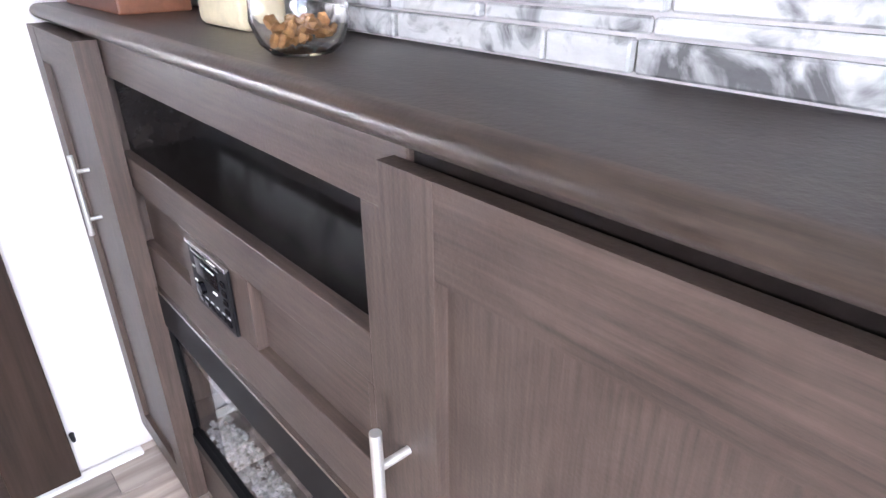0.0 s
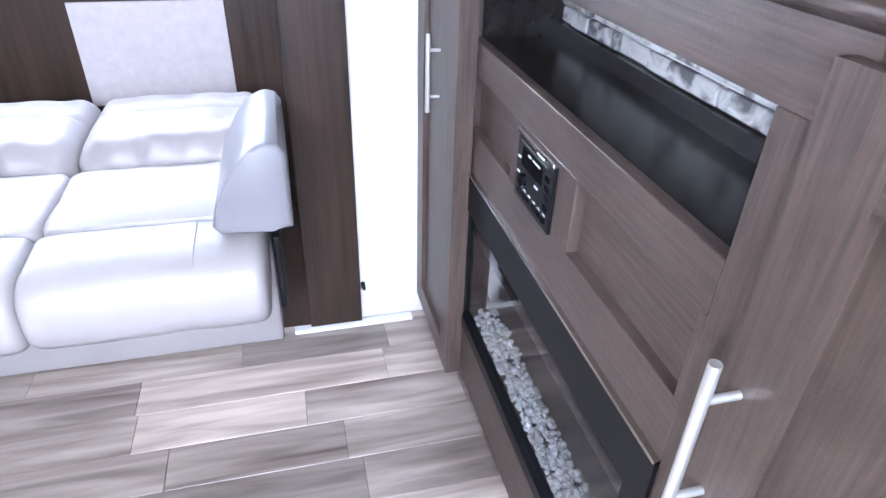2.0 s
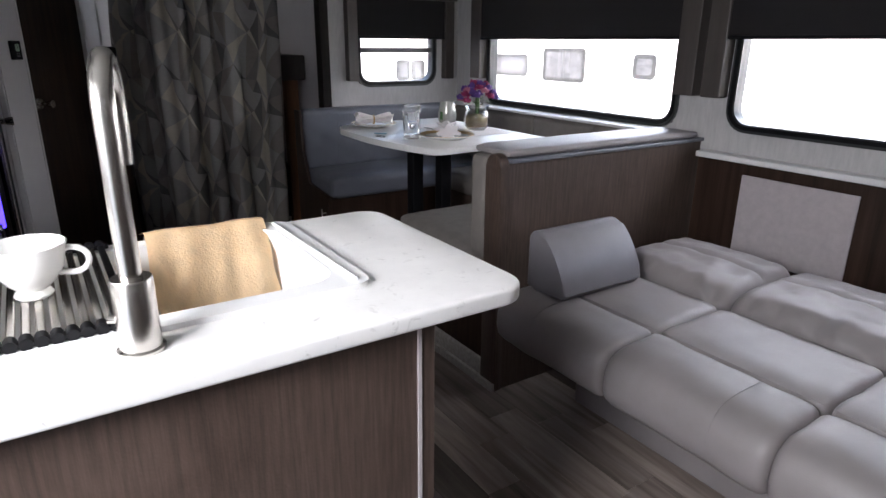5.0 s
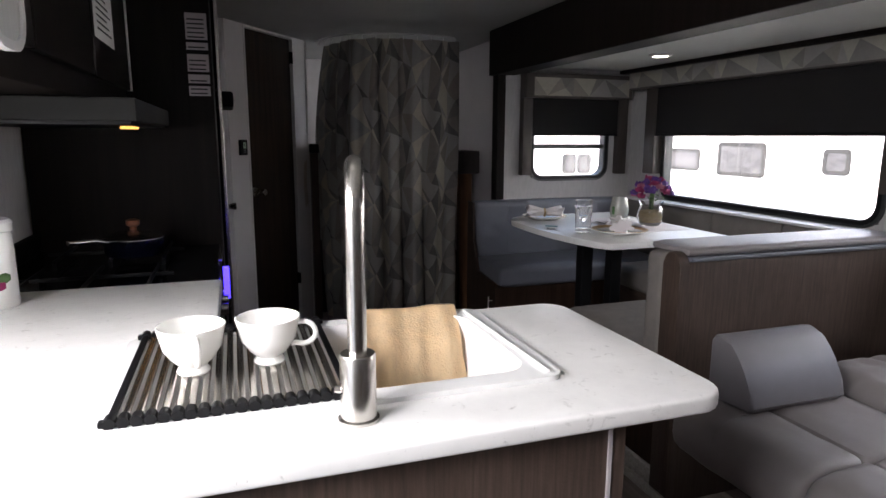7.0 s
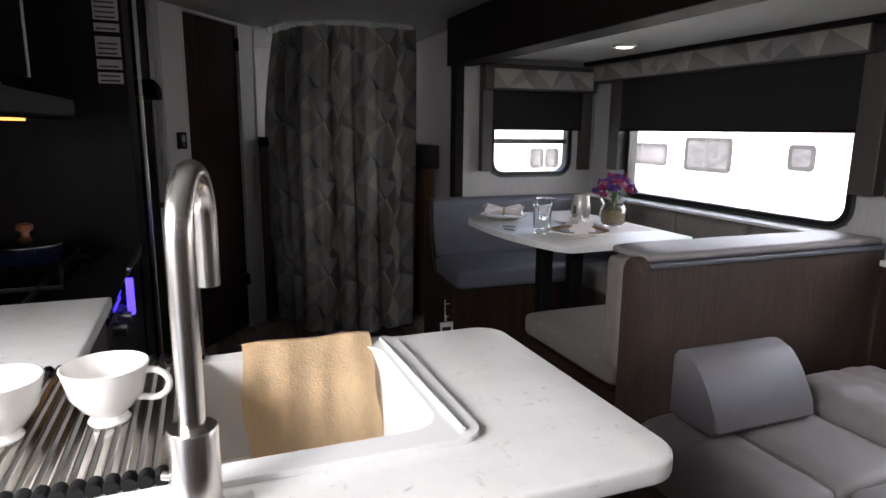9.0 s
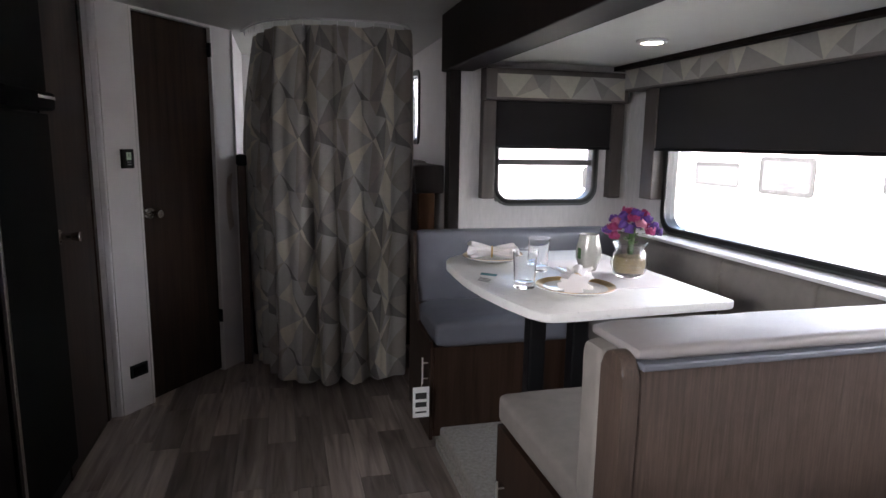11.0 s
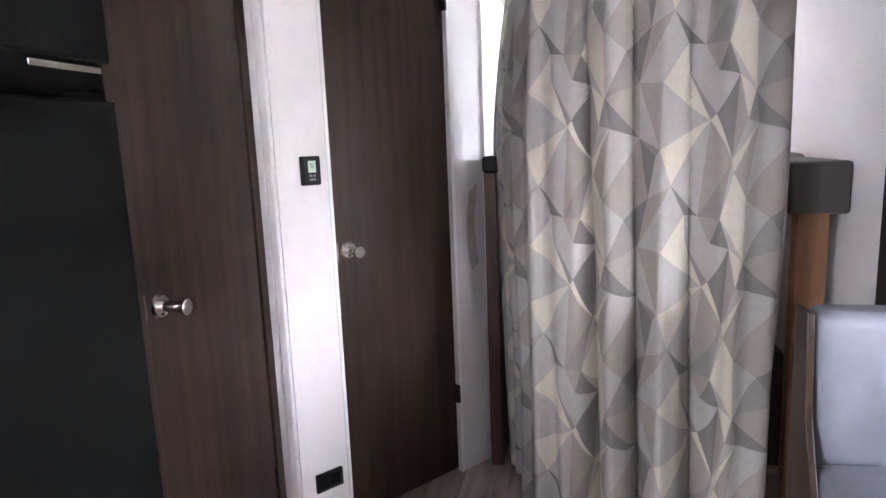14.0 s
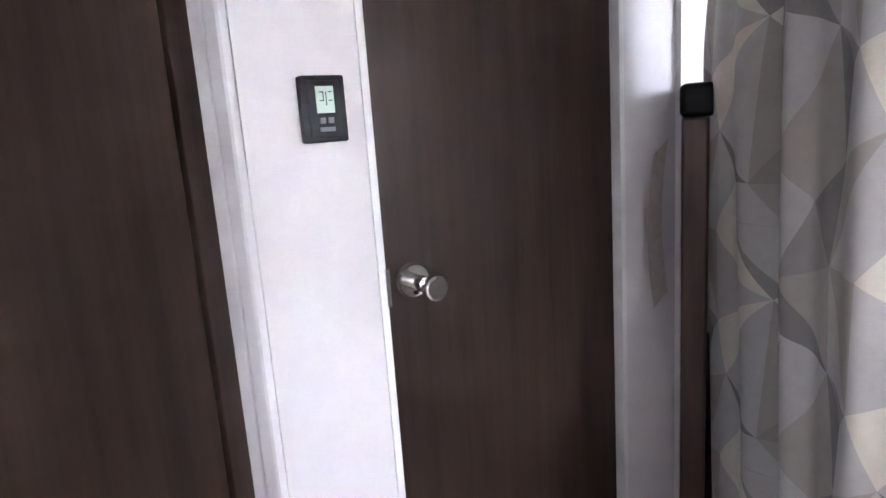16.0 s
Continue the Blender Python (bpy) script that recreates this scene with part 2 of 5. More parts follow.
def prism(points, axis, a, b, bevel=0.0, segs=2):
    """A flat outline pushed from a to b along an axis: points are the two other coordinates, in x, y, z order."""
    bm = bmesh.new()
    def at(p, v):
        return {"x": (v, p[0], p[1]), "y": (p[0], v, p[1]), "z": (p[0], p[1], v)}[axis]
    lo, hi = [bm.verts.new(at(p, a)) for p in points], [bm.verts.new(at(p, b)) for p in points]
    bm.faces.new(lo)
    bm.faces.new(hi[::-1])
    for i in range(len(points)):
        j = (i + 1) % len(points)
        bm.faces.new((lo[i], lo[j], hi[j], hi[i]))
    if bevel:
        caps = [e for e in bm.edges if (e.verts[0] in lo) == (e.verts[1] in lo)]
        bmesh.ops.bevel(bm, geom=caps, offset=bevel, segments=segs, affect="EDGES", profile=0.5)
    return bm


def sweep(points, r, segs=10, closed=False):
    """A round bar along a line of points."""
    bm = bmesh.new()
    pts = [Vector(p) for p in points]
    rings, u = [], None
    for i, p in enumerate(pts):
        a, b = pts[i - 1 if i or closed else 0], pts[(i + 1) % len(pts) if closed else min(i + 1, len(pts) - 1)]
        d = (b - a).normalized()
        u = (u - d * u.dot(d)).normalized() if u else d.cross(Vector((0.31, 0.23, 0.92)) if abs(d.z) < 0.8 else Vector((1, 0, 0))).normalized()
        v = d.cross(u)
        rad = r[i] if isinstance(r, (list, tuple)) else r
        rings.append([bm.verts.new(p + rad * (u * math.cos(2 * math.pi * k / segs) + v * math.sin(2 * math.pi * k / segs))) for k in range(segs)])
    pairs = list(zip(rings, rings[1:])) + ([(rings[-1], rings[0])] if closed else [])
    for a, b in pairs:
        for k in range(segs):
            bm.faces.new((a[k], a[(k + 1) % segs], b[(k + 1) % segs], b[k]))
    if not closed:
        bm.faces.new(rings[0])
        bm.faces.new(rings[-1][::-1])
    return bm


def rounded(u0, u1, v0, v1, r, n=6):
    """A rectangle's outline with round corners."""
    out = []
    for cu, cv, a0 in ((u1 - r, v1 - r, 0), (u0 + r, v1 - r, 90), (u0 + r, v0 + r, 180), (u1 - r, v0 + r, 270)):
        for k in range(n + 1):
            a = radians(a0 + 90 * k / n)
            out.append((cu + r * math.cos(a), cv + r * math.sin(a)))
    return out


def ring(outer, inner, axis, a, b):
    """A frame between two outlines with as many points, pushed from a to b along an axis."""
    bm = bmesh.new()
    def at(p, v):
        return {"x": (v, p[0], p[1]), "y": (p[0], v, p[1]), "z": (p[0], p[1], v)}[axis]
    loops = [[bm.verts.new(at(p, v)) for p in o] for o, v in ((outer, a), (inner, a), (inner, b), (outer, b))]
    n = len(outer)
    for k in range(4):
        p, q = loops[k], loops[(k + 1) % 4]
        for i in range(n):
            j = (i + 1) % n
            bm.faces.new((p[i], p[j], q[j], q[i]))
    return bm


def cushion(x0, x1, y0, y1, z0, z1, r=0.04, puff=0.012, n=14, tufts=(), wrinkle=0.003, face="z", groove=None, gather=0.0):
    """A soft block: round edges, a crowned face, dimples (u, v, depth, width) and fine wrinkles. face: the axis of the crowned side."""
    bm = bmesh.new()
    bmesh.ops.create_cube(bm, size=2.0)
    bmesh.ops.subdivide_edges(bm, edges=bm.edges, cuts=n, use_grid_fill=True)
    c, h = Vector(((x0 + x1) / 2, (y0 + y1) / 2, (z0 + z1) / 2)), Vector((abs(x1 - x0) / 2, abs(y1 - y0) / 2, abs(z1 - z0) / 2))
    ax = "xyz".index(face.strip("-"))
    sgn = -1 if face.startswith("-") else 1
    ua, va = [a for a in range(3) if a != ax]
    for v in bm.verts:
        q = [math.copysign(abs(s) ** 0.8, s) for s in v.co]
        p = Vector([q[a] * h[a] for a in range(3)])
        core = Vector([max(-(h[a] - r), min(h[a] - r, p[a])) for a in range(3)])
        d = p - core
        m = core + d.normalized() * r if d.length > r else p
        u, w = m[ua] / h[ua] * 0.5 + 0.5, m[va] / h[va] * 0.5 + 0.5
        k = max(0.0, 16 * u * (1 - u) * w * (1 - w)) ** 0.5
        side = max(0.0, sgn * m[ax] / h[ax])
        lift = puff * k * side
        for tu, tv, depth, width in tufts:
            dd = ((u - tu) * 2 * h[ua]) ** 2 + ((w - tv) * 2 * h[va]) ** 2
            lift -= depth * math.exp(-dd / (width * width)) * side
        if groove:
            lift -= groove[1] * math.exp(-((u - groove[0]) * 2 * h[ua] / groove[2]) ** 2) * side
        if gather:
            lift += gather * math.exp(-u / 0.22) * noise.noise(Vector((w * 8 + 5 * c[va], u * 1.5, 4.0))) * side
            m[ua] += 0.5 * gather * math.exp(-u / 0.12) * noise.noise(Vector((w * 11 + 3 * c[va], m[ax] * 6, 9.0)))
        lift += wrinkle * noise.noise((m + c) * 17) * side
        m[ax] += sgn * lift
        v.co = m + c
    return bm


def wall(name, label, bm, mat, category="wall"):
    return tagged(part(name, bm, mat), label, category, kind="structure")


def wall_with_holes(axis, a, b, u0, u1, z0, z1, holes):
    """A wall slab from a to b along its axis, built of blocks round its rectangular holes (u0, u1, z0, z1)."""
    bm = bmesh.new()
    def put(p, q, r, s):
        if q - p > 1e-4 and s - r > 1e-4:
            box(*((a, b, p, q) if axis == "x" else (p, q, a, b)), r, s, bm=bm)
    at = u0
    for h0, h1, v0, v1 in sorted(holes):
        put(at, h0, z0, z1)
        put(h0, h1, z0, v0)
        put(h0, h1, v1, z1)
        at = h1
    put(at, u1, z0, z1)
    return bm


# ---- the shell of the trailer ----
CEIL_Z, SLIDE_Z, XW, XM, XL = 1.97, 1.755, 1.93, 1.08, -1.30
Y0, Y1, SY0, SY1 = -0.90, 5.2, -0.33, 3.3
wall("floor", "weathered oak look vinyl plank floor", box(XL - 0.05, XM, Y0, Y1, -0.06, -0.004), WOOD_Y, "floor")
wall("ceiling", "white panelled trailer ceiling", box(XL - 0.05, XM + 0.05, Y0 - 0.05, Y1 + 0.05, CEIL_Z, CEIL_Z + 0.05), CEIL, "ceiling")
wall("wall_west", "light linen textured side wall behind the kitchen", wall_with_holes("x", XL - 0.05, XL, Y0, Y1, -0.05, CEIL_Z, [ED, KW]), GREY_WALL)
# added backing: shuts sun and sky out behind the kitchen window's lamp
wall("wall_lamp_backing", "unseen panel added to close the kitchen window opening behind its lamp", box(XL - 0.07, XL - 0.052, KW[0] - 0.05, KW[1] + 0.05, KW[2] - 0.05, KW[3] + 0.05), WHITE_TRIM)
# added out of view: stops hard sun patches falling through the open doorway
wall("wall_sun_screen", "unseen white screen added to keep sun out of the entry door", box(-2.85, -2.80, -4.5, 3.0, -0.9, 3.4), SHELL)
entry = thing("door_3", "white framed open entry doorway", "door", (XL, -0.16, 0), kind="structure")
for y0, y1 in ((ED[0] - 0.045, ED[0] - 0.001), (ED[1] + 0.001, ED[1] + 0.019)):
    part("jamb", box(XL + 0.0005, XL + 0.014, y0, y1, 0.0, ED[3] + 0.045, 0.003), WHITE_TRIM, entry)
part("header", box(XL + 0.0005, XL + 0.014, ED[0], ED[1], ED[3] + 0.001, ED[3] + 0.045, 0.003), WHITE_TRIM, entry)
wall("wall_south", "light grey end wall of the trailer", box(XL - 0.05, XM + 0.05, Y0 - 0.05, Y0, -0.05, CEIL_Z), WHITE_WALL)
wall("wall_north", "light end wall behind the bunks", box(XL - 0.05, XM + 0.15, Y1, Y1 + 0.05, -0.05, CEIL_Z), WHITE_WALL)
wall("wall_east", "white side wall with a wide slide-out opening", wall_with_holes("x", XM, XM + 0.05, Y0, Y1, -0.05, CEIL_Z, [(SY0 - 0.02, SY1 + 0.04, -0.05, SLIDE_Z + 0.05), (4.62, 4.95, 1.37, 1.83)]), WHITE_WALL)
# slide-out box
W2 = (1.53, 2.93, 0.965, 1.62)
W3 = (-0.23, 1.24, 0.985, 1.62)
W1 = (1.19, 1.73, 1.065, 1.62)
wall("slide_floor", "floor of the slide-out", box(XM, XW + 0.04, SY0, SY1 + 0.04, -0.06, 0.0), WOOD_Y, "floor")
wall("slide_ceiling", "white lower ceiling of the slide-out", box(1.0, XW + 0.04, SY0 - 0.04, SY1 + 0.04, SLIDE_Z, SLIDE_Z + 0.04), SLIDE_CEIL, "ceiling")
wall("slide_wall_window", "linen textured slide-out wall with two wide windows", wall_with_holes("x", XW, XW + 0.04, SY0 - 0.04, SY1 + 0.04, -0.06, SLIDE_Z, [W3, W2]), GREY_WALL)
wall("slide_wall_end", "linen textured slide-out end wall with one window", wall_with_holes("y", SY1, SY1 + 0.04, 1.0, XW, -0.06, SLIDE_Z, [W1]), GREY_WALL)
wall("slide_wall_start", "white end wall of the slide-out", box(1.07, XW, SY0 - 0.04, SY0, -0.06, SLIDE_Z), WHITE_WALL)
wall("trim_post_south", "dark brown wooden post trim of the slide-out", box(1.05, 1.08, -0.485, -0.33, 0.0, CEIL_Z, 0.004), DOOR_WOOD, "trim")
wall("trim_post_north", "dark brown wooden post trim of the slide-out", box(0.94, 0.995, 3.28, 3.36, 0.0, CEIL_Z, 0.004), DIM_WOOD, "trim")
wall("trim_beam", "dark brown wooden beam over the slide-out", box(0.92, 1.06, -0.485, 3.38, 1.70, CEIL_Z, 0.006), DIM_WOOD, "trim")
wall("trim_slide_ceiling", "dark moulding between ceiling and shade valances", box(1.815, XW - 0.001, SY0 + 0.001, SY1 - 0.001, 1.732, SLIDE_Z - 0.001, 0.003), DIM_WOOD, "trim")
wall("trim_slide_end", "grey moulding at the end wall under the ceiling", box(1.062, 1.813, SY1 - 0.014, SY1 - 0.001, 1.734, SLIDE_Z - 0.001, 0.003), GREY_WALL, "trim")
wall("trim_floor_strip", "white floor strip at the slide-out", box(1.035, 1.065, -0.64, -0.28, 0.0, 0.012, 0.003), WHITE_TRIM, "trim")

bump_ = thing("door_bumper", "small black rubber bumper on the slide-out post", "bumper", (1.05, -0.495, 0.133))
part("stub", tube((1.076, -0.495, 0.133), (1.045, -0.495, 0.133), 0.007, 14, 0.005), BLACK, bump_, smooth=True)

# ---- outside ----
tagged(part("ground", box(-60, 60, -60, 60, -1.0, -0.9), GRAVEL), "pale gravel ground of the lot", "ground", kind="structure")
FAR_FRAME, FAR_PANE = material("far_frame", (0.03, 0.03, 0.03), 0.5), material("far_pane", (0.075, 0.075, 0.08), 0.3, vary=0.5, grain=(3, 3, 9))
def trailer(label, at, axis, near, deep, u0, u1, openings):
    """A parked trailer: a rounded shell with framed windows on the side that faces us."""
    t_ = thing("trailer", label, "trailer", at, group="parked trailers")
    part("body", prism(rounded(u0, u1, -0.45, 2.3, 0.22), axis, near, near + deep, 0.05), SHELL, t_, smooth=True)
    for a, b_, z0, z1 in openings:
        o_, i_ = rounded(a, b_, z0, z1, 0.06), rounded(a + 0.05, b_ - 0.05, z0 + 0.05, z1 - 0.05, 0.04)
        f_ = part("window_frame", ring(o_, i_, axis, near - 0.02, near + 0.01), FAR_FRAME, t_)
        part("window_pane", prism(i_, axis, near - 0.012, near - 0.006), FAR_PANE, f_)
    for u in (u0 + 0.4 * (u1 - u0), u0 + 0.5 * (u1 - u0)):
        c = (near + 0.3, u, -0.55) if axis == "x" else (u, near + 0.3, -0.55)
        d_ = (0.22, 0, 0) if axis == "x" else (0, 0.22, 0)
        part("wheel", tube(c, Vector(c) + Vector(d_), 0.35, 28), BLACK, t_, smooth=True)


trailer("white parked travel trailer with pale framed windows", (7.2, 3, -0.9), "x", 6.0, 2.4, -4.5, 9.3, [(7.32, 8.22, 0.835, 1.16), (6.1, 6.95, 0.80, 1.26), (4.9, 5.25, 0.9, 1.2)])
trailer("white parked travel trailer with a small framed window", (3.5, 9.4, -0.9), "y", 8.2, 2.4, -1.5, 5.7, [(4.17, 4.40, 0.77, 1.07), (4.43, 4.66, 0.77, 1.07)])

# ---- shared kinds of small parts ----
def bar_handle(parent, at, length, out, axis="z", r=0.006):
    """A round bar on two posts. out: the way from the door to the bar."""
    at, out = Vector(at), Vector(out)
    along = {"z": Vector((0, 0, 1)), "y": Vector((0, 1, 0))}[axis]
    h = part("handle", tube(at + out - along * length / 2, at + out + along * length / 2, r), HANDLE, parent, "brushed nickel bar handle", True)
    for s in (-0.3, 0.3):
        part("handle_post", tube(at + along * length * s, at + out + along * length * s, r * 0.75, 10), HANDLE, h if parent.parent is None else parent, smooth=True)
    return h


def shaker_panel(parent, name, x0, x1, z0, z1, y_face, depth=0.02, rail=0.06, inset=0.012, stile=0.0):
    """A framed cabinet door that faces +y: four frame pieces and a sunk panel."""
    st = stile or rail
    d = part(name, box(x0 + st, x1 - st, y_face - depth, y_face - inset, z0 + rail, z1 - rail), WOOD_V, parent)
    part("stile", box(x0, x0 + st, y_face - depth, y_face, z0, z1), WOOD_V, d)
    part("stile", box(x1 - st, x1, y_face - depth, y_face, z0, z1), WOOD_V, d)
    part("rail", box(x0 + st, x1 - st, y_face - depth, y_face - 0.0006, z1 - rail, z1), WOOD_X, d)
    part("rail", box(x0 + st, x1 - st, y_face - depth, y_face - 0.0006, z0, z0 + rail), WOOD_X, d)
    return d


# ---- media wall ----
YF, TOPZ = -0.705, 1.178
YD = -0.686
NX0, NX1, NZ0, NZ1 = -0.067, 0.757, 0.931, 1.077
con = thing("media_console", "brown wood-grain media console with an electric fireplace and open niche", "cabinet", (0.4, -0.8, 0))
top_line = [(-0.899, 1.15), (-0.688, 1.15), (-0.680, 1.153), (-0.676, 1.159), (-0.675, 1.165), (-0.678, 1.171), (-0.685, 1.176), (-0.695, TOPZ), (-0.899, TOPZ)]
part("top", prism(top_line, "x", -1.25, 1.076), TOP_DARK, con, "dark wood-look console top with a rounded front edge", True)
edge_line = [(-0.694, 1.1786), (-0.684, 1.1768), (-0.677, 1.1714), (-0.6742, 1.165), (-0.6752, 1.159), (-0.678, 1.1715), (-0.685, 1.1762)]
part("edge_band", prism(edge_line, "x", -1.25, 1.075), EDGE_BAND, con, "worn brown front edge", True)
part("apron", box(-0.14, 0.81, YF - 0.02, YF, NZ1, 1.15, 0.0015), WOOD_X, con)
part("inner_board", box(-0.74, -0.142, YF - 0.02, YF - 0.005, 0.07, 1.15), DIM_WOOD, con)
part("stile", box(-0.14, NX0, YF - 0.02, YF, 0.07, NZ1, 0.0015), WOOD_V, con)
part("stile", box(NX1, 0.81, YF - 0.02, YF, 0.07, NZ1, 0.0015), WOOD_V, con)
part("rail", box(NX0, NX1, YF - 0.02, YF - 0.0005, 0.866, NZ0, 0.0015), WOOD_X, con)
part("rail", box(NX0, NX1, YF - 0.02, YF - 0.0005, 0.655, 0.748, 0.0015), WOOD_X, con)
part("rail", box(NX0, NX1, YF - 0.02, YF - 0.0005, 0.07, 0.235, 0.0015), WOOD_X, con)
for x0, x1 in ((NX0, -0.055), (0.235, 0.49), (0.735, NX1)):
    part("stile", box(x0, x1, YF - 0.02, YF - 0.0005, 0.748, 0.866, 0.0015), WOOD_V, con)
for x0, x1 in ((-0.055, 0.235), (0.49, 0.735)):
    part("panel", box(x0, x1, YF - 0.030, YF - 0.018, 0.748, 0.866), WOOD_X, con)
part("niche_floor", box(NX0 - 0.01, NX1 + 0.01, -0.899, YF - 0.02, NZ0 - 0.02, NZ0 - 0.003), NICHE, con)
part("niche_side", box(NX1, NX1 + 0.02, -0.899, YF - 0.02, NZ0 - 0.003, NZ1), NICHE, con)
part("niche_side", box(NX0 - 0.02, NX0, -0.899, YF - 0.02, NZ0 - 0.003, NZ1), NICHE, con)
part("niche_back", box(NX0, NX1, -0.899, -0.878, NZ0 - 0.003, 0.956), NICHE, con, "dark glossy back panel")
part("niche_top", box(NX0, NX1, -0.899, YF - 0.02, NZ1, 1.10), NICHE, con)
part("side", box(1.072, 1.078, -0.899, YF - 0.02, 0.0, 1.149), WOOD_V, con)
part("toe_kick", box(-1.2, 1.066, -0.88, YF - 0.045, 0.0, 0.07), DOOR_WOOD, con)
tall = shaker_panel(con, "tall_door", 0.708, 1.0765, 0.075, 1.14, -0.662, 0.040, 0.066)
bar_handle(tall, (0.845, -0.662, 0.832), 0.170, (0, 0.027, 0), r=0.0055)
right = shaker_panel(con, "door", -0.74, -0.1235, 0.075, 1.131, YD, 0.018, 0.08, 0.014, 0.068)
bar_handle(right, (-0.150, YD, 0.785), 0.215, (0, 0.036, 0))
part("body", box(-1.2, -0.745, -0.899, YF, 0.07, 1.10), WOOD_V, con)

fire = thing("electric_fireplace", "black electric fireplace with a bed of glass crystals behind glass", "fireplace", (0.32, -0.8, 0.30))
FX0, FX1, FZ0, FZ1 = NX0, NX1, 0.235, 0.655
part("firebox", prism([(-0.895, FZ0), (YF - 0.022, FZ0), (YF - 0.022, FZ0 + 0.02), (-0.87, FZ0 + 0.02), (-0.87, FZ1 - 0.02), (YF - 0.022, FZ1 - 0.02), (YF - 0.022, FZ1), (-0.895, FZ1)], "x", FX0, FX1), BLACK, fire)
part("frame", ring([(FX0, FZ0), (FX1, FZ0), (FX1, FZ1), (FX0, FZ1)], [(FX0 + 0.045, FZ0 + 0.03), (FX1 - 0.035, FZ0 + 0.03), (FX1 - 0.035, FZ1 - 0.09), (FX0 + 0.045, FZ1 - 0.09)], "y", YF - 0.022, YF + 0.006), BLACK, fire, "glossy black surround")
part("edge_strip", box(FX0, FX1, YF - 0.001, YF + 0.008, FZ1 - 0.004, FZ1 + 0.002), STEEL, fire, "thin silver top edge")
part("grate_bar", box(FX0 + 0.05, FX1 - 0.04, YF - 0.022, YF - 0.012, 0.505, 0.52), BLACK_GLOSS, fire)
part("upper_panel", box(FX0 + 0.045, FX1 - 0.035, YF - 0.035, YF - 0.025, 0.52, FZ1 - 0.02), DULL_BLACK, fire)
part("back_panel", box(FX0, FX1, -0.869, -0.86, FZ0 + 0.02, FZ1 - 0.02), DULL_BLACK, fire)
fg = part("glass", box(FX0 + 0.04, FX1 - 0.03, YF - 0.010, YF - 0.006, FZ0 + 0.025, FZ1 - 0.025), glass_material("coated_fireplace_glass", (1, 1, 1), 0.0, 1.18), fire, "clear front pane")
fg.visible_shadow = False
CRYSTAL = material("frosted_glass_crystal", (0.17, 0.18, 0.19), 0.14, vary=0.6, grain=(90, 90, 90))
rng = random.Random(4)
bm = bmesh.new()
for i in range(650):
    s = rng.uniform(0.004, 0.0085)
    m = Matrix.LocRotScale((rng.uniform(FX0 + 0.05, FX1 - 0.05), rng.uniform(-0.79, -0.732), FZ0 + 0.022 + rng.uniform(0.0, 0.016)), Euler((rng.uniform(0, 6), rng.uniform(0, 6), rng.uniform(0, 6))), (s, s, s * 1.4))
    bmesh.ops.create_icosphere(bm, subdivisions=1, radius=1.0, matrix=m)
cr = part("crystals", bm, CRYSTAL, fire, "heap of frosted glass crystals")
cr["kind"] = "stuff"

ster = thing("car_stereo", "black wall stereo with a silver top edge and buttons", "stereo", (0.37, YF, 0.74))
SU, SV = 0.292, 0.744
part("body", box(SU, SU + 0.152, YF, YF + 0.006, SV, SV + 0.117, 0.002), BLACK, ster)
part("top_edge", box(SU, SU + 0.152, YF + 0.001, YF + 0.009, SV + 0.112, SV + 0.119, 0.001), CHROME, ster, "silver top edge")
part("screen", box(SU + 0.042, SU + 0.127, YF + 0.0055, YF + 0.0072, SV + 0.064, SV + 0.096), BLACK_GLOSS, ster)
part("disc_slot", box(SU + 0.027, SU + 0.137, YF + 0.0055, YF + 0.0075, SV + 0.101, SV + 0.105), STEEL, ster)
for i in range(6):
    part("button", box(SU + 0.013 + i * 0.021, SU + 0.028 + i * 0.021, YF + 0.0055, YF + 0.0085, SV + 0.012, SV + 0.021, 0.001), BLACK_GLOSS, ster)
for i in range(4):
    part("button", box(SU + 0.013, SU + 0.028, YF + 0.0055, YF + 0.0085, SV + 0.033 + i * 0.016, SV + 0.042 + i * 0.016, 0.001), BLACK_GLOSS, ster)
for i in range(6):
    part("marking", box(SU + 0.015 + i * 0.021, SU + 0.025 + i * 0.021, YF + 0.0055, YF + 0.0066, SV + 0.0245, SV + 0.0265), PAPER, ster)
for u0, u1, z0, z1 in ((0.050, 0.080, 0.089, 0.0915), (0.088, 0.100, 0.089, 0.0915), (0.040, 0.068, 0.1075, 0.1095), (0.053, 0.066, 0.052, 0.0545), (0.132, 0.142, 0.046, 0.0485), (0.132, 0.142, 0.072, 0.0745)):
    part("marking", box(SU + u0, SU + u1, YF + 0.0055, YF + 0.0080, SV + z0, SV + z1), PAPER, ster)
part("knob", tube((SU + 0.11, YF + 0.005, SV + 0.043), (SU + 0.11, YF + 0.014, SV + 0.043), 0.011, 20), BLACK_GLOSS, ster, smooth=True)

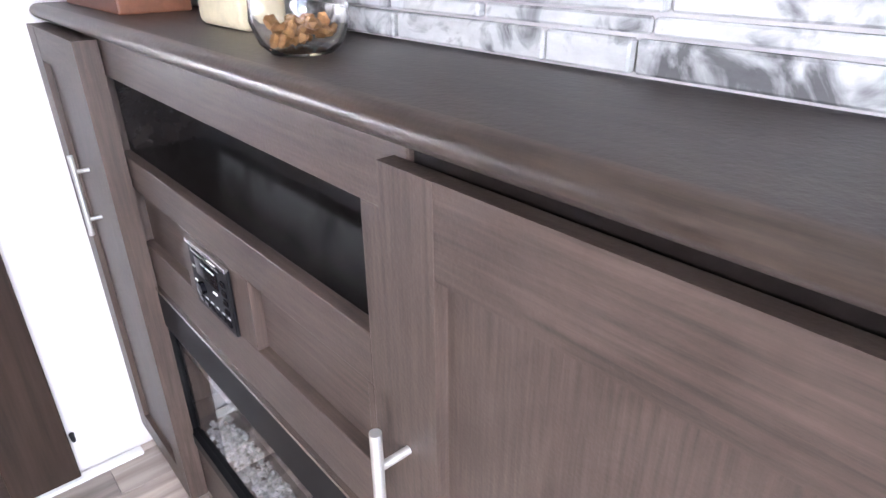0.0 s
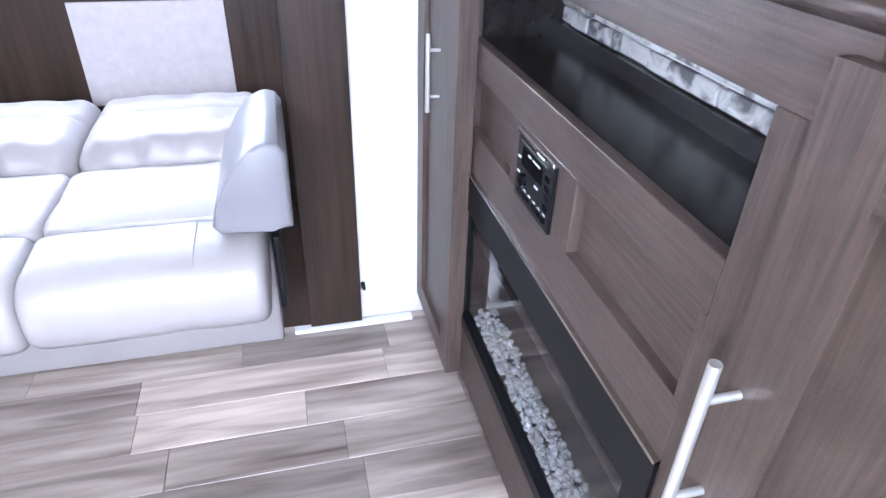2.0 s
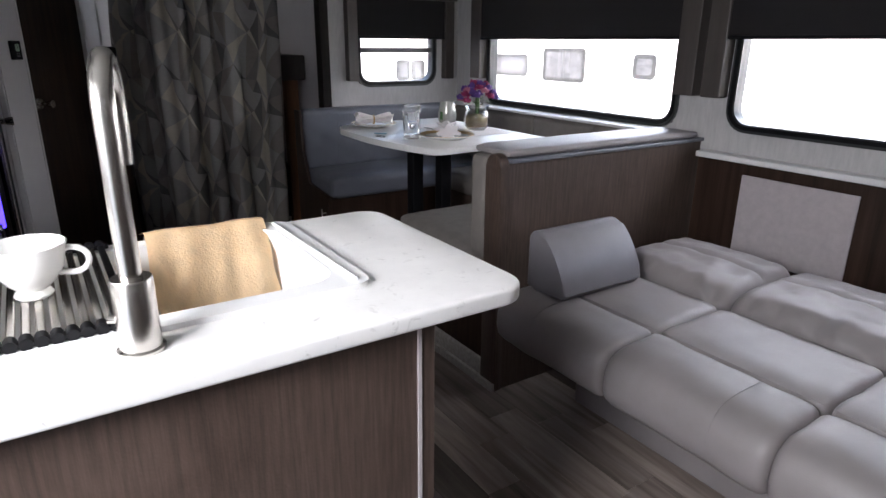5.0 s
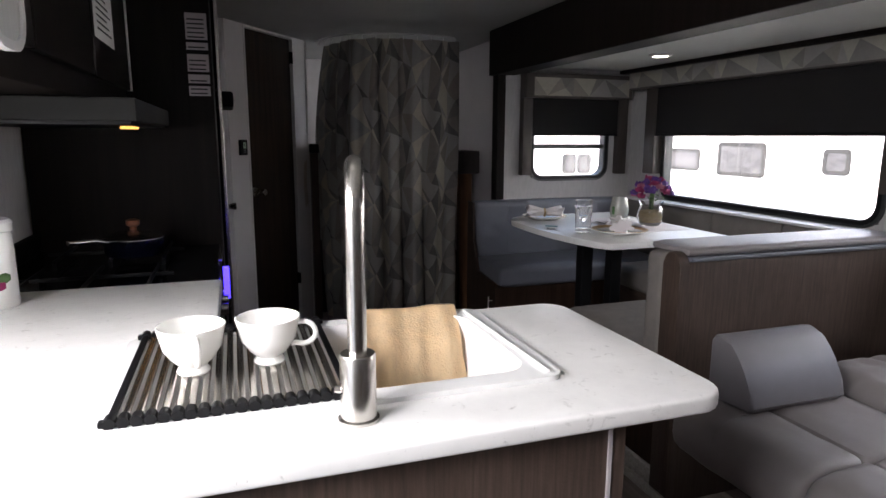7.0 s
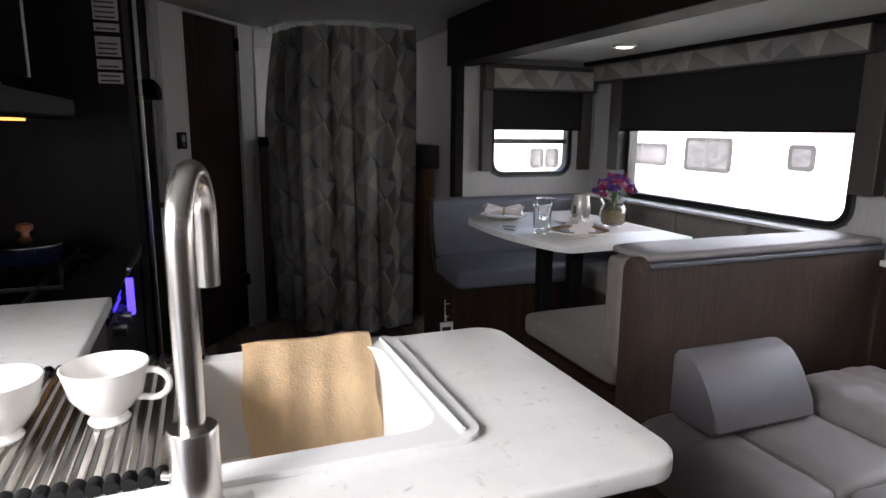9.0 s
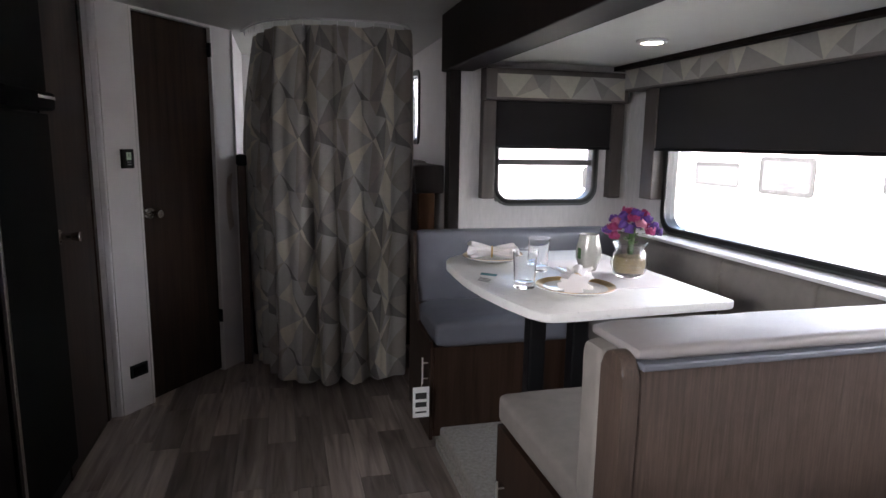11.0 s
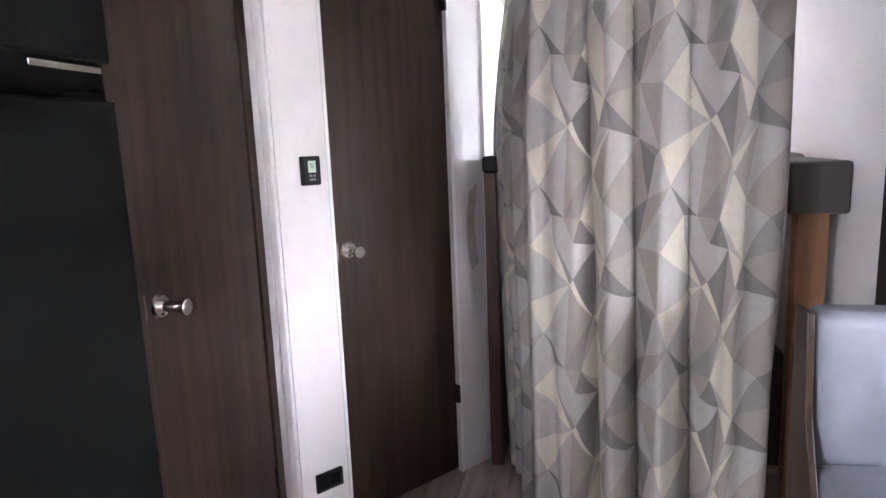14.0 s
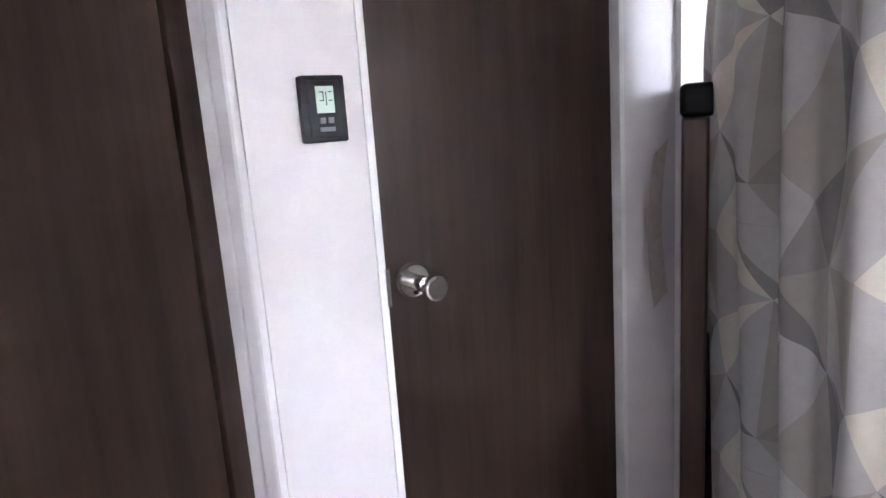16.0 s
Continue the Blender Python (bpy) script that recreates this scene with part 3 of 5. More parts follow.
jar = thing("glass_jar", "round clear glass jar part filled with brown nuts", "jar", (0.102, -0.757, TOPZ))
jc = (0.102, -0.757, TOPZ)
part("glass", lathe([(0.0, 0.002), (0.033, 0.002), (0.044, 0.012), (0.052, 0.035), (0.05, 0.065), (0.04, 0.085), (0.04, 0.10), (0.037, 0.10), (0.037, 0.085), (0.047, 0.064), (0.049, 0.036), (0.041, 0.014), (0.031, 0.006), (0.0, 0.006)], jc), CLEAR, jar, smooth=True)
bm = bmesh.new()
for i in range(46):
    a, rr = rng.uniform(0, 6.28), 0.034 * math.sqrt(rng.random())
    s = rng.uniform(0.005, 0.0085)
    bmesh.ops.create_icosphere(bm, subdivisions=1, radius=1, matrix=Matrix.LocRotScale((jc[0] + rr * math.cos(a), jc[1] + rr * math.sin(a), TOPZ + 0.014 + rng.uniform(0, 0.020)), Euler((rng.uniform(0, 6), 0, rng.uniform(0, 6))), (s, s * 1.3, s * 0.8)))
part("nuts", bm, material("brown_nuts", (0.35, 0.17, 0.06), 0.6, vary=0.3, grain=(60, 60, 60)), jar)["kind"] = "stuff"
blk = thing("cream_block", "cream coloured rough box on the console", "box", (0.30, -0.83, TOPZ))
part("block", box(0.305, 0.455, -0.85, -0.785, TOPZ, TOPZ + 0.09, 0.012, 3), material("cream_board", (0.72, 0.62, 0.42), 0.8, vary=0.12, grain=(30, 30, 30), bump=0.5), blk, smooth=True)
bx = thing("wooden_crate", "small reddish brown wooden box", "box", (0.83, -0.79, TOPZ))
part("box", box(0.67, 1.02, -0.86, -0.735, TOPZ, TOPZ + 0.08, 0.004), material("reddish_wood", (0.16, 0.06, 0.03), 0.5, vary=0.3, grain=(4, 30, 30)), bx)

# ---- sofa bed ----
sofa = thing("sofa_bed", "grey vinyl sleeper sofa folded flat with two end bolsters", "sofa", (1.2, 0.43, 0))
SY = (1.135, 0.671, 0.208, -0.255)
def padded(profile, y0, y1, pinch=0.010, edge=0.02, n=26, wrinkle=0.0025):
    """An upholstered length along y: an outline in x and z that draws in softly at its two ends, with faint wrinkles."""
    bm = bmesh.new()
    cx, cz = sum(p[0] for p in profile) / len(profile), sum(p[1] for p in profile) / len(profile)
    ys = [0, 0.12, 0.3, 0.55, 1.0]
    stops = [y0 + edge * q for q in ys] + [y0 + edge + (y1 - y0 - 2 * edge) * k / n for k in range(1, n)] + [y1 - edge * q for q in ys[::-1]]
    rings = []
    for y in stops:
        d = min(y - y0, y1 - y) / edge
        k = 0 if d >= 1 else pinch * (1 - math.sqrt(max(0.0, 1 - (1 - d) ** 2)))
        row = []
        for px, pz in profile:
            v = Vector((px - cx, pz - cz))
            v -= v.normalized() * k
            w = wrinkle * noise.noise(Vector((px * 9, y * 13, pz * 9))) + wrinkle * 1.5 * noise.noise(Vector((px * 30, y * 6, 3.0))) * max(0, 1 - d / 4)
            v += v.normalized() * w
            row.append(bm.verts.new((cx + v.x, y, cz + v.y)))
        rings.append(row)
    m = len(profile)
    for a_, b_ in zip(rings, rings[1:]):
        for i in range(m):
            bm.faces.new((a_[i], a_[(i + 1) % m], b_[(i + 1) % m], b_[i]))
    bm.faces.new(rings[0])
    bm.faces.new(rings[-1][::-1])
    return bm


def dense(points, step=0.03):
    out = []
    for p, q in zip(points, points[1:] + points[:1]):
        k = max(1, int(math.dist(p, q) / step))
        out += [(p[0] + (q[0] - p[0]) * i / k, p[1] + (q[1] - p[1]) * i / k) for i in range(k)]
    return out


nose = [(0.8235, 0.522), (0.818, 0.538), (0.800, 0.547), (0.70, 0.547), (0.66, 0.541), (0.632, 0.527), (0.613, 0.505), (0.604, 0.475), (0.603, 0.435), (0.61, 0.405), (0.628, 0.385), (0.66, 0.378), (0.82, 0.378)]
flat = [(0.826, 0.400), (1.132, 0.400), (1.135, 0.530), (1.126, 0.541), (1.10, 0.549), (0.98, 0.553), (0.862, 0.549), (0.834, 0.540), (0.8255, 0.522)]
for k in range(3):
    y1, y0 = SY[k] - 0.0005, SY[k + 1] + 0.0005
    fr = part("front_cushion", padded(dense(nose), y0, y1, 0.028, 0.028, 34, 0.004), LEATHER, sofa, smooth=True)
    ym = y0 + (y1 - y0) * (0.30 if k else 0.62)
    part("seam", sweep([(0.6045, ym, 0.45), (0.606, ym, 0.48), (0.615, ym, 0.506), (0.634, ym, 0.5285), (0.66, ym, 0.542), (0.70, ym, 0.548), (0.80, ym, 0.550)], 0.0014, 6), LEATHER, fr)
    part("seat_cushion", padded(dense(flat), y0, y1, 0.03, 0.032, 34, 0.004), LEATHER, sofa, smooth=True)
    tf = [(u, v, 0.013, 0.05) for u in (0.38, 0.8) for v in (0.2, 0.5, 0.8)] + [(0.0, 0.0, 0.03, 0.07), (0.0, 1.0, 0.03, 0.07)] + [(0.04, v, 0.014, 0.022) for v in (0.12, 0.27, 0.45, 0.66, 0.86)]
    part("back_cushion", cushion(1.14, 1.56, y0, y1, 0.42, 0.592, 0.055, 0.022, 44, tf, 0.004, groove=(0.56, 0.012, 0.012), gather=0.018), LEATHER, sofa, "tufted back cushion lying flat", smooth=True)
part("base", box(1.005, 1.85, -0.25, 1.13, 0.013, 0.40, 0.01), LEATHER, sofa, "vinyl covered base")


def bolster(low, back, x0, x1):
    """A wedge bolster along x: low at one side, swelling up to a flat back."""
    w = back - low
    out = [(low + 0.10 * w, 0.552), (low, 0.572)]
    for k in range(1, 11):
        q = k / 10
        out.append((low + 0.80 * w * q, 0.572 + 0.176 * math.sin(q * math.pi / 2) ** 0.80))
    out += [(low + 0.92 * w, 0.742), (back, 0.722), (back, 0.556), (low + 0.75 * w, 0.551)]
    return prism(out, "x", x0, x1, 0.010, 3)


part("bolster", bolster(0.935, 1.115, 0.72, 1.07), BOLSTER, sofa, "half-round end bolster", True)
part("bolster", bolster(-0.155, -0.318, 0.72, 1.07), BOLSTER, sofa, "half-round end bolster", True)
for yy in (1.145, -0.275):
    part("bracket", box(0.78, 1.2, yy - 0.008, yy + 0.008, 0.30, 0.50, 0.004), BLACK, sofa)

# wall panelling behind the sofa
pan = thing("wainscot", "dark brown wall panelling with two pale fabric panels", "wall panel", (1.9, 0.5, 0))
part("board", box(1.885, 1.928, SY0 + 0.002, 1.34, 0.002, 0.845, 0.002), DOOR_WOOD, pan)
part("ledge", box(1.86, 1.928, SY0 + 0.002, 1.34, 0.848, 0.872, 0.004), WHITE_TRIM, pan, "pale ledge")
for y0, y1 in ((0.665, 1.12), (-0.155, 0.331)):
    part("fabric_panel", box(1.876, 1.884, y0, y1, 0.455, 0.80, 0.002), PANEL_LIGHT, pan, "pale fabric panel")

# ---- half wall and dinette ----
div = thing("half_wall", "brown wood-grain half wall with a rounded wooden end post", "divider", (1.35, 1.41, 0))
part("panel", box(0.835, 1.928, 1.367, 1.395, 0.0, 0.905), WOOD_V, div)
end = [(1.362, 0.0), (1.452, 0.0), (1.452, 0.885)] + [(1.407 + 0.045 * math.cos(radians(a)), 0.893 + 0.045 * math.sin(radians(a))) for a in range(0, 181, 15)] + [(1.362, 0.885)]
part("end_post", prism(end, "x", 0.795, 0.834, 0.006), WOOD_V, div, "rounded wooden end post", True)
part("top_trim", box(0.835, 1.93, 1.352, 1.398, 0.906, 0.922, 0.004), BLUEGREY, div, "blue-grey top edge")

TR = thing("carpet_platform", "raised platform covered in beige carpet", "platform", (1.3, 2.1, 0))
part("top", box(0.80, 1.92, 1.40, 3.29, 0.0, 0.10, 0.012, 3), CARPET, TR, smooth=True)
part("trim", box(0.785, 0.80, 1.36, 2.85, 0.0, 0.035, 0.003), CARPET, TR)


def bench(label, parts):
    t = thing("dinette_bench", label, "bench", parts[0], group="dinette benches")
    return t


b1 = bench("blue-grey vinyl dinette bench with a tufted backrest and wooden base", [(1.3, 3.05, 0.1)])
part("base", box(0.765, 1.92, 2.83, 3.26, 0.06, 0.475, 0.003), DOOR_WOOD, b1)
part("end_board", prism([(2.82, 0.05), (3.275, 0.05), (3.275, 0.93), (3.195, 0.93), (3.175, 0.70), (3.10, 0.52), (2.84, 0.50), (2.82, 0.48)], "x", 0.748, 0.764, 0.003), DOOR_WOOD, b1)
part("seat", cushion(0.768, 1.90, 2.79, 3.20, 0.477, 0.595, 0.035, 0.012, 18), BLUEGREY, b1, smooth=True)
tf = [((i + 0.5) / 5, 0.5, 0.014, 0.025) for i in range(5)]
part("backrest", cushion(0.768, 1.84, 3.185, 3.29, 0.575, 0.935, 0.03, 0.008, 30, tf, face="-y"), BLUEGREY, b1, "tufted backrest", smooth=True)
for i in range(1, 5):
    part("seam", sweep([(0.768 + 1.072 * i / 5, 3.183 - 0.004, z) for z in (0.63, 0.70, 0.77, 0.84, 0.905)], 0.0015, 6), BLUEGREY, b1)
bar_handle(b1, (0.748, 2.86, 0.36), 0.12, (-0.025, 0, 0), r=0.004)

b2 = bench("taupe dinette bench along the window with three back cushions", [(1.75, 2.2, 0.1)])
part("base", box(1.50, 1.92, 1.46, 2.82, 0.10, 0.475, 0.003), WOOD_Y, b2)
part("seat", cushion(1.46, 1.90, 1.47, 2.785, 0.477, 0.595, 0.035, 0.012, 18), TAUPE, b2, smooth=True)
for y0, y1 in ((2.38, 3.18), (1.92, 2.375), (1.46, 1.915)):
    tf = [(0.5, 0.5, 0.008, 0.03)]
    part("back_cushion", cushion(1.81, 1.92, y0, y1, 0.60, 0.925, 0.03, 0.012, 22, tf, 0.006, face="-x"), TAUPE, b2, smooth=True)
part("ledge", box(1.80, 1.926, 1.42, 3.19, 0.928, 0.942, 0.003), WHITE_TRIM, b2, "white ledge under the window")

b3 = bench("taupe dinette bench against the half wall with a wooden base", [(1.3, 1.8, 0.1)])
part("base", prism([(1.46, 0.10), (2.13, 0.10), (2.13, 0.44), (1.46, 0.44)], "x", 0.815, 1.49), DOOR_WOOD, b3)
part("seat", cushion(0.815, 1.49, 1.50, 2.15, 0.445, 0.545, 0.03, 0.010, 16), TAUPE, b3, smooth=True)
part("backrest", cushion(0.80, 1.80, 1.455, 1.56, 0.52, 0.925, 0.03, 0.01, 18, face="y"), TAUPE, b3, smooth=True)
part("top_roll", cushion(0.83, 1.90, 1.365, 1.57, 0.9225, 0.950, 0.013, 0.006, 18), LEATHER, b3, "pale padded roll over the half wall", True)
bar_handle(b3, (0.815, 2.05, 0.22), 0.12, (-0.025, 0, 0), r=0.004)

tag = thing("paper_tag", "white paper tag with black print hanging from the bench handle", "tag", (0.72, 2.86, 0.22))
part("card", box(0.662, 0.735, 2.772, 2.7735, 0.185, 0.322), PAPER, tag)
part("string", tube((0.70, 2.773, 0.32), (0.723, 2.855, 0.36), 0.0015, 6), PAPER, tag)
for z0, z1 in ((0.268, 0.296), (0.232, 0.254), (0.205, 0.212)):
    part("print", box(0.674, 0.723, 2.7708, 2.772, z0, z1), INK, tag)

# table
tab = thing("dinette_table", "white boat-shaped dinette table on two black posts", "table", (1.1, 2.35, 0.1))
outline = [(1.50, 1.905), (1.505, 2.83), (1.49, 2.85), (0.98, 2.85)]
for k in range(9):
    a = radians(90 + 80 * k / 8)
    outline.append((0.98 + 0.215 * math.cos(a), 2.60 + 0.25 * math.sin(a)))
outline += [(0.759, 2.47), (0.757, 2.34), (0.767, 2.2), (0.792, 2.05), (0.823, 1.93), (0.845, 1.88), (0.87, 1.865), (0.93, 1.867), (1.48, 1.893)]
part("tabletop", prism(outline, "z", 0.857, 0.885, 0.005, 2), COUNTER, tab, smooth=True)
for x in (1.03, 1.20):
    part("post", box(x - 0.033, x + 0.033, 2.32, 2.38, 0.11, 0.857, 0.008), BLACK, tab)
    part("foot", box(x - 0.05, x + 0.05, 2.25, 2.45, 0.10, 0.112, 0.003), BLACK, tab)
TZ = 0.885


def plate(at, r=0.12):
    p = thing("plate", "white plate with a brass rim and folded napkin", "plate", at, group="place settings")
    part("dish", lathe([(0.0, 0.001), (r * 0.6, 0.001), (r * 0.66, 0.004), (r, 0.018), (r, 0.021), (r * 0.66, 0.008), (r * 0.6, 0.006), (0.0, 0.006)], at, 40), CERAMIC, p, smooth=True)
    part("rim", lathe([(r * 0.80, 0.0119), (r * 0.98, 0.0206), (r * 0.98, 0.0222), (r * 0.80, 0.0137), (r * 0.80, 0.0119)], at, 40), GOLD, p, "brass rim", True)
    return p


def napkin(at, ang):
    """A rolled napkin pinched by a ring, its ends fanned out."""
    n_ = thing("napkin", "white rolled cloth napkin held by a brass ring", "napkin", at, group="place settings")
    bm = bmesh.new()
    rings = []
    for i in range(29):
        s = i / 28 * 2 - 1
        w = 0.015 + 0.036 * abs(s) ** 1.1
        hh = 0.016 + 0.016 * abs(s)
        row = []
        for k in range(36):
            a = 2 * math.pi * k / 36
            p = Vector((s * 2.2, math.cos(a) * 2.0, math.sin(a) * 2.0 + at[1]))
            rr = 1 + abs(s) ** 0.5 * (0.20 * math.sin(7 * a + 3 * s) + 0.32 * noise.noise(p * 1.6)) + 0.06 * math.sin(11 * a)
            row.append(bm.verts.new(Vector((s * 0.092 * (1 + 0.10 * math.sin(3 * a + s) * abs(s)), w * math.cos(a) * rr, max(0.0, 0.024 + hh * math.sin(a) * rr)))))
        rings.append(row)
    for a_, b_ in zip(rings, rings[1:]):
        for k in range(36):
            bm.faces.new((a_[k], a_[(k + 1) % 36], b_[(k + 1) % 36], b_[k]))
    bm.faces.new(rings[0])
    bm.faces.new(rings[-1][::-1])
    bmesh.ops.transform(bm, matrix=Matrix.Translation(at) @ Matrix.Rotation(radians(ang), 4, "Z"), verts=bm.verts)
    part("cloth", bm, NAPKIN, n_, smooth=True)
    c, d = Vector(at) + Vector((0, 0, 0.02)), Vector((math.cos(radians(ang)), math.sin(radians(ang)), 0))
    u, v = Vector((-d.y, d.x, 0)), Vector((0, 0, 1))
    part("ring", sweep([c + 0.021 * (u * math.cos(a) + v * math.sin(a)) for a in [2 * math.pi * k / 20 for k in range(20)]], 0.004, 8, True), GOLD, n_, "brass napkin ring", True)


plate((0.965, 2.67, TZ))
plate((1.06, 2.11, TZ), 0.13)
napkin((0.965, 2.67, TZ + 0.016), -18)
napkin((1.06, 2.11, TZ + 0.016), 60)


def tumbler(at, r=0.042, h=0.125):
    g = thing("tumbler", "clear ribbed glass tumbler on the table", "glass", at, group="drinking glasses")
    part("glass", lathe([(0, 0.001), (r * 0.82, 0.001), (r * 0.84, 0.03), (r * 0.9, 0.06), (r * 0.88, 0.065), (r, h), (r * 0.92, h), (r * 0.80, 0.066), (r * 0.76, 0.02), (0, 0.016)], at, 28), CLEAR, g, smooth=True)


tumbler((0.915, 2.19, TZ))
tumbler((1.07, 2.44, TZ))
gob = thing("goblet", "silvery glass goblet with a green leaf print", "goblet", (1.26, 2.41, TZ))
gp = (1.26, 2.41, TZ)
part("bowl", lathe([(0, 0.001), (0.03, 0.001), (0.032, 0.006), (0.036, 0.02), (0.047, 0.05), (0.049, 0.075), (0.04, 0.115), (0.036, 0.14), (0.033, 0.14), (0.037, 0.114), (0.045, 0.075), (0.043, 0.052), (0.03, 0.02), (0, 0.012)], gp), material("milky_glass", (0.52, 0.52, 0.48), 0.10, metal=0.15, vary=0.15, grain=(20, 20, 20)), gob, smooth=True)
part("leaf_print", box(1.212, 1.216, 2.385, 2.405, TZ + 0.05, TZ + 0.09, 0.001), material("green_print", (0.05, 0.16, 0.04), 0.5), gob)

vase = thing("flower_vase", "round glass vase with purple and pink artificial flowers", "vase", (1.355, 2.28, TZ))
vp = (1.355, 2.28, TZ)
part("vase", lathe([(0, 0.001), (0.04, 0.001), (0.058, 0.02), (0.066, 0.05), (0.058, 0.085), (0.05, 0.10), (0.064, 0.125), (0.06, 0.126), (0.046, 0.10), (0.054, 0.085), (0.061, 0.05), (0.053, 0.022), (0, 0.008)], vp), CLEAR, vase, smooth=True)
part("filling", lathe([(0, 0.01), (0.05, 0.022), (0.058, 0.05), (0.052, 0.075), (0, 0.085)], vp), material("woven_filling", (0.28, 0.22, 0.12), 0.8, vary=0.4, grain=(90, 90, 90), bump=0.8), vase, smooth=True)
PINK, PURPLE, BLUSH = material("magenta_petal", (0.26, 0.015, 0.09), 0.6, vary=0.25, grain=(50, 50, 50)), material("purple_petal", (0.085, 0.028, 0.21), 0.6, vary=0.25, grain=(50, 50, 50)), material("blush_petal", (0.40, 0.13, 0.20), 0.6, vary=0.15, grain=(50, 50, 50))
LEAF = material("green_leaf", (0.05, 0.11, 0.03), 0.6, vary=0.3)
rng = random.Random(9)
for i in range(28):
    a, rr = i * 2.4, 0.102 * math.sqrt((i + 0.5) / 28)
    c = Vector((vp[0] + rr * math.cos(a) * 0.9, vp[1] + rr * math.sin(a), TZ + 0.222 - rr * rr * 7.5 + rng.uniform(-0.01, 0.012)))
    bm = bmesh.new()
    for k in range(16):
        ph, tilt = k * 2.4, 0.25 + 1.0 * k / 16
        d = Vector((math.cos(ph) * math.sin(tilt), math.sin(ph) * math.sin(tilt), math.cos(tilt)))
        u = d.cross(Vector((0.2, 0.3, 0.93))).normalized()
        w = d.cross(u)
        L, W = rng.uniform(0.022, 0.032), rng.uniform(0.010, 0.015)
        vs = [bm.verts.new(c + d * L * t_ + u * W * s_ + w * 0.004 * q_) for t_, s_, q_ in ((0.1, 0, 0), (0.6, 0.7, 1), (1.0, 0.35, -1), (1.02, -0.35, -1), (0.6, -0.7, 1))]
        bm.faces.new(vs)
    fl = part("flower", bm, (PURPLE, PINK, PURPLE, BLUSH, PURPLE, PINK)[i % 6], vase)
bm = bmesh.new()
for i in range(26):
    a, rr = rng.uniform(0, 6.28), rng.uniform(0.04, 0.10)
    c = Vector((vp[0] + rr * math.cos(a), vp[1] + rr * math.sin(a), TZ + 0.135 + rng.uniform(0, 0.04)))
    d = Vector((math.cos(a), math.sin(a), rng.uniform(-0.3, 0.6))).normalized()
    u = d.cross(Vector((0, 0, 1))).normalized()
    bm.faces.new([bm.verts.new(c - d * 0.015), bm.verts.new(c + u * 0.007), bm.verts.new(c + d * 0.018), bm.verts.new(c - u * 0.007)])
part("leaves", bm, LEAF, vase)
part("stems", sweep([(vp[0], vp[1], TZ + 0.05), (vp[0] + 0.005, vp[1], TZ + 0.18)], 0.012, 8), LEAF, vase)
card = thing("leaflet", "small white and teal leaflet lying on the table", "leaflet", (0.87, 2.42, TZ))
part("sheet", prism([(0.782, 2.325), (0.822, 2.25), (0.892, 2.392), (0.845, 2.432)], "z", TZ + 0.0005, TZ + 0.002), PAPER, card)
part("print", prism([(0.829, 2.40), (0.876, 2.36), (0.892, 2.392), (0.845, 2.432)], "z", TZ + 0.002, TZ + 0.003), material("teal_print", (0.03, 0.2, 0.22), 0.5), card)
for k in range(3):
    q = 0.018 * k
    part("line", prism([(0.795 + q * 0.5, 2.318 + q), (0.822 + q * 0.5, 2.272 + q), (0.8235 + q * 0.5, 2.276 + q), (0.797 + q * 0.5, 2.322 + q)], "z", TZ + 0.002, TZ + 0.003), INK, card)
knf = thing("table_knife", "slim steel table knife lying on the table", "knife", (1.16, 2.37, TZ))
part("blade", prism([(1.157, 2.37), (1.158, 2.475), (1.164, 2.478), (1.171, 2.465), (1.171, 2.37)], "z", TZ + 0.003, TZ + 0.0045), STEEL, knf)
part("grip", sweep([(1.164, 2.372, TZ + 0.006), (1.166, 2.33, TZ + 0.006), (1.168, 2.272, TZ + 0.006)], [0.0035, 0.005, 0.0055], 10), STEEL, knf, smooth=True)
mat_ = thing("placemat", "pale woven placemat under the vase", "placemat", (1.3, 2.35, TZ))
part("mat", prism(rounded(1.14, 1.46, 2.1, 2.6, 0.02), "z", TZ + 0.0004, TZ + 0.0025), NAPKIN, mat_)

# ---- slide-out windows, shades and lamp ----
FRAME = material("dark_grey_window_frame", (0.03, 0.032, 0.033), 0.35, vary=0.1)
BOARD = material("grey_brown_shade_board", (0.06, 0.05, 0.045), 0.5, vary=0.2, grain=(30, 30, 3))


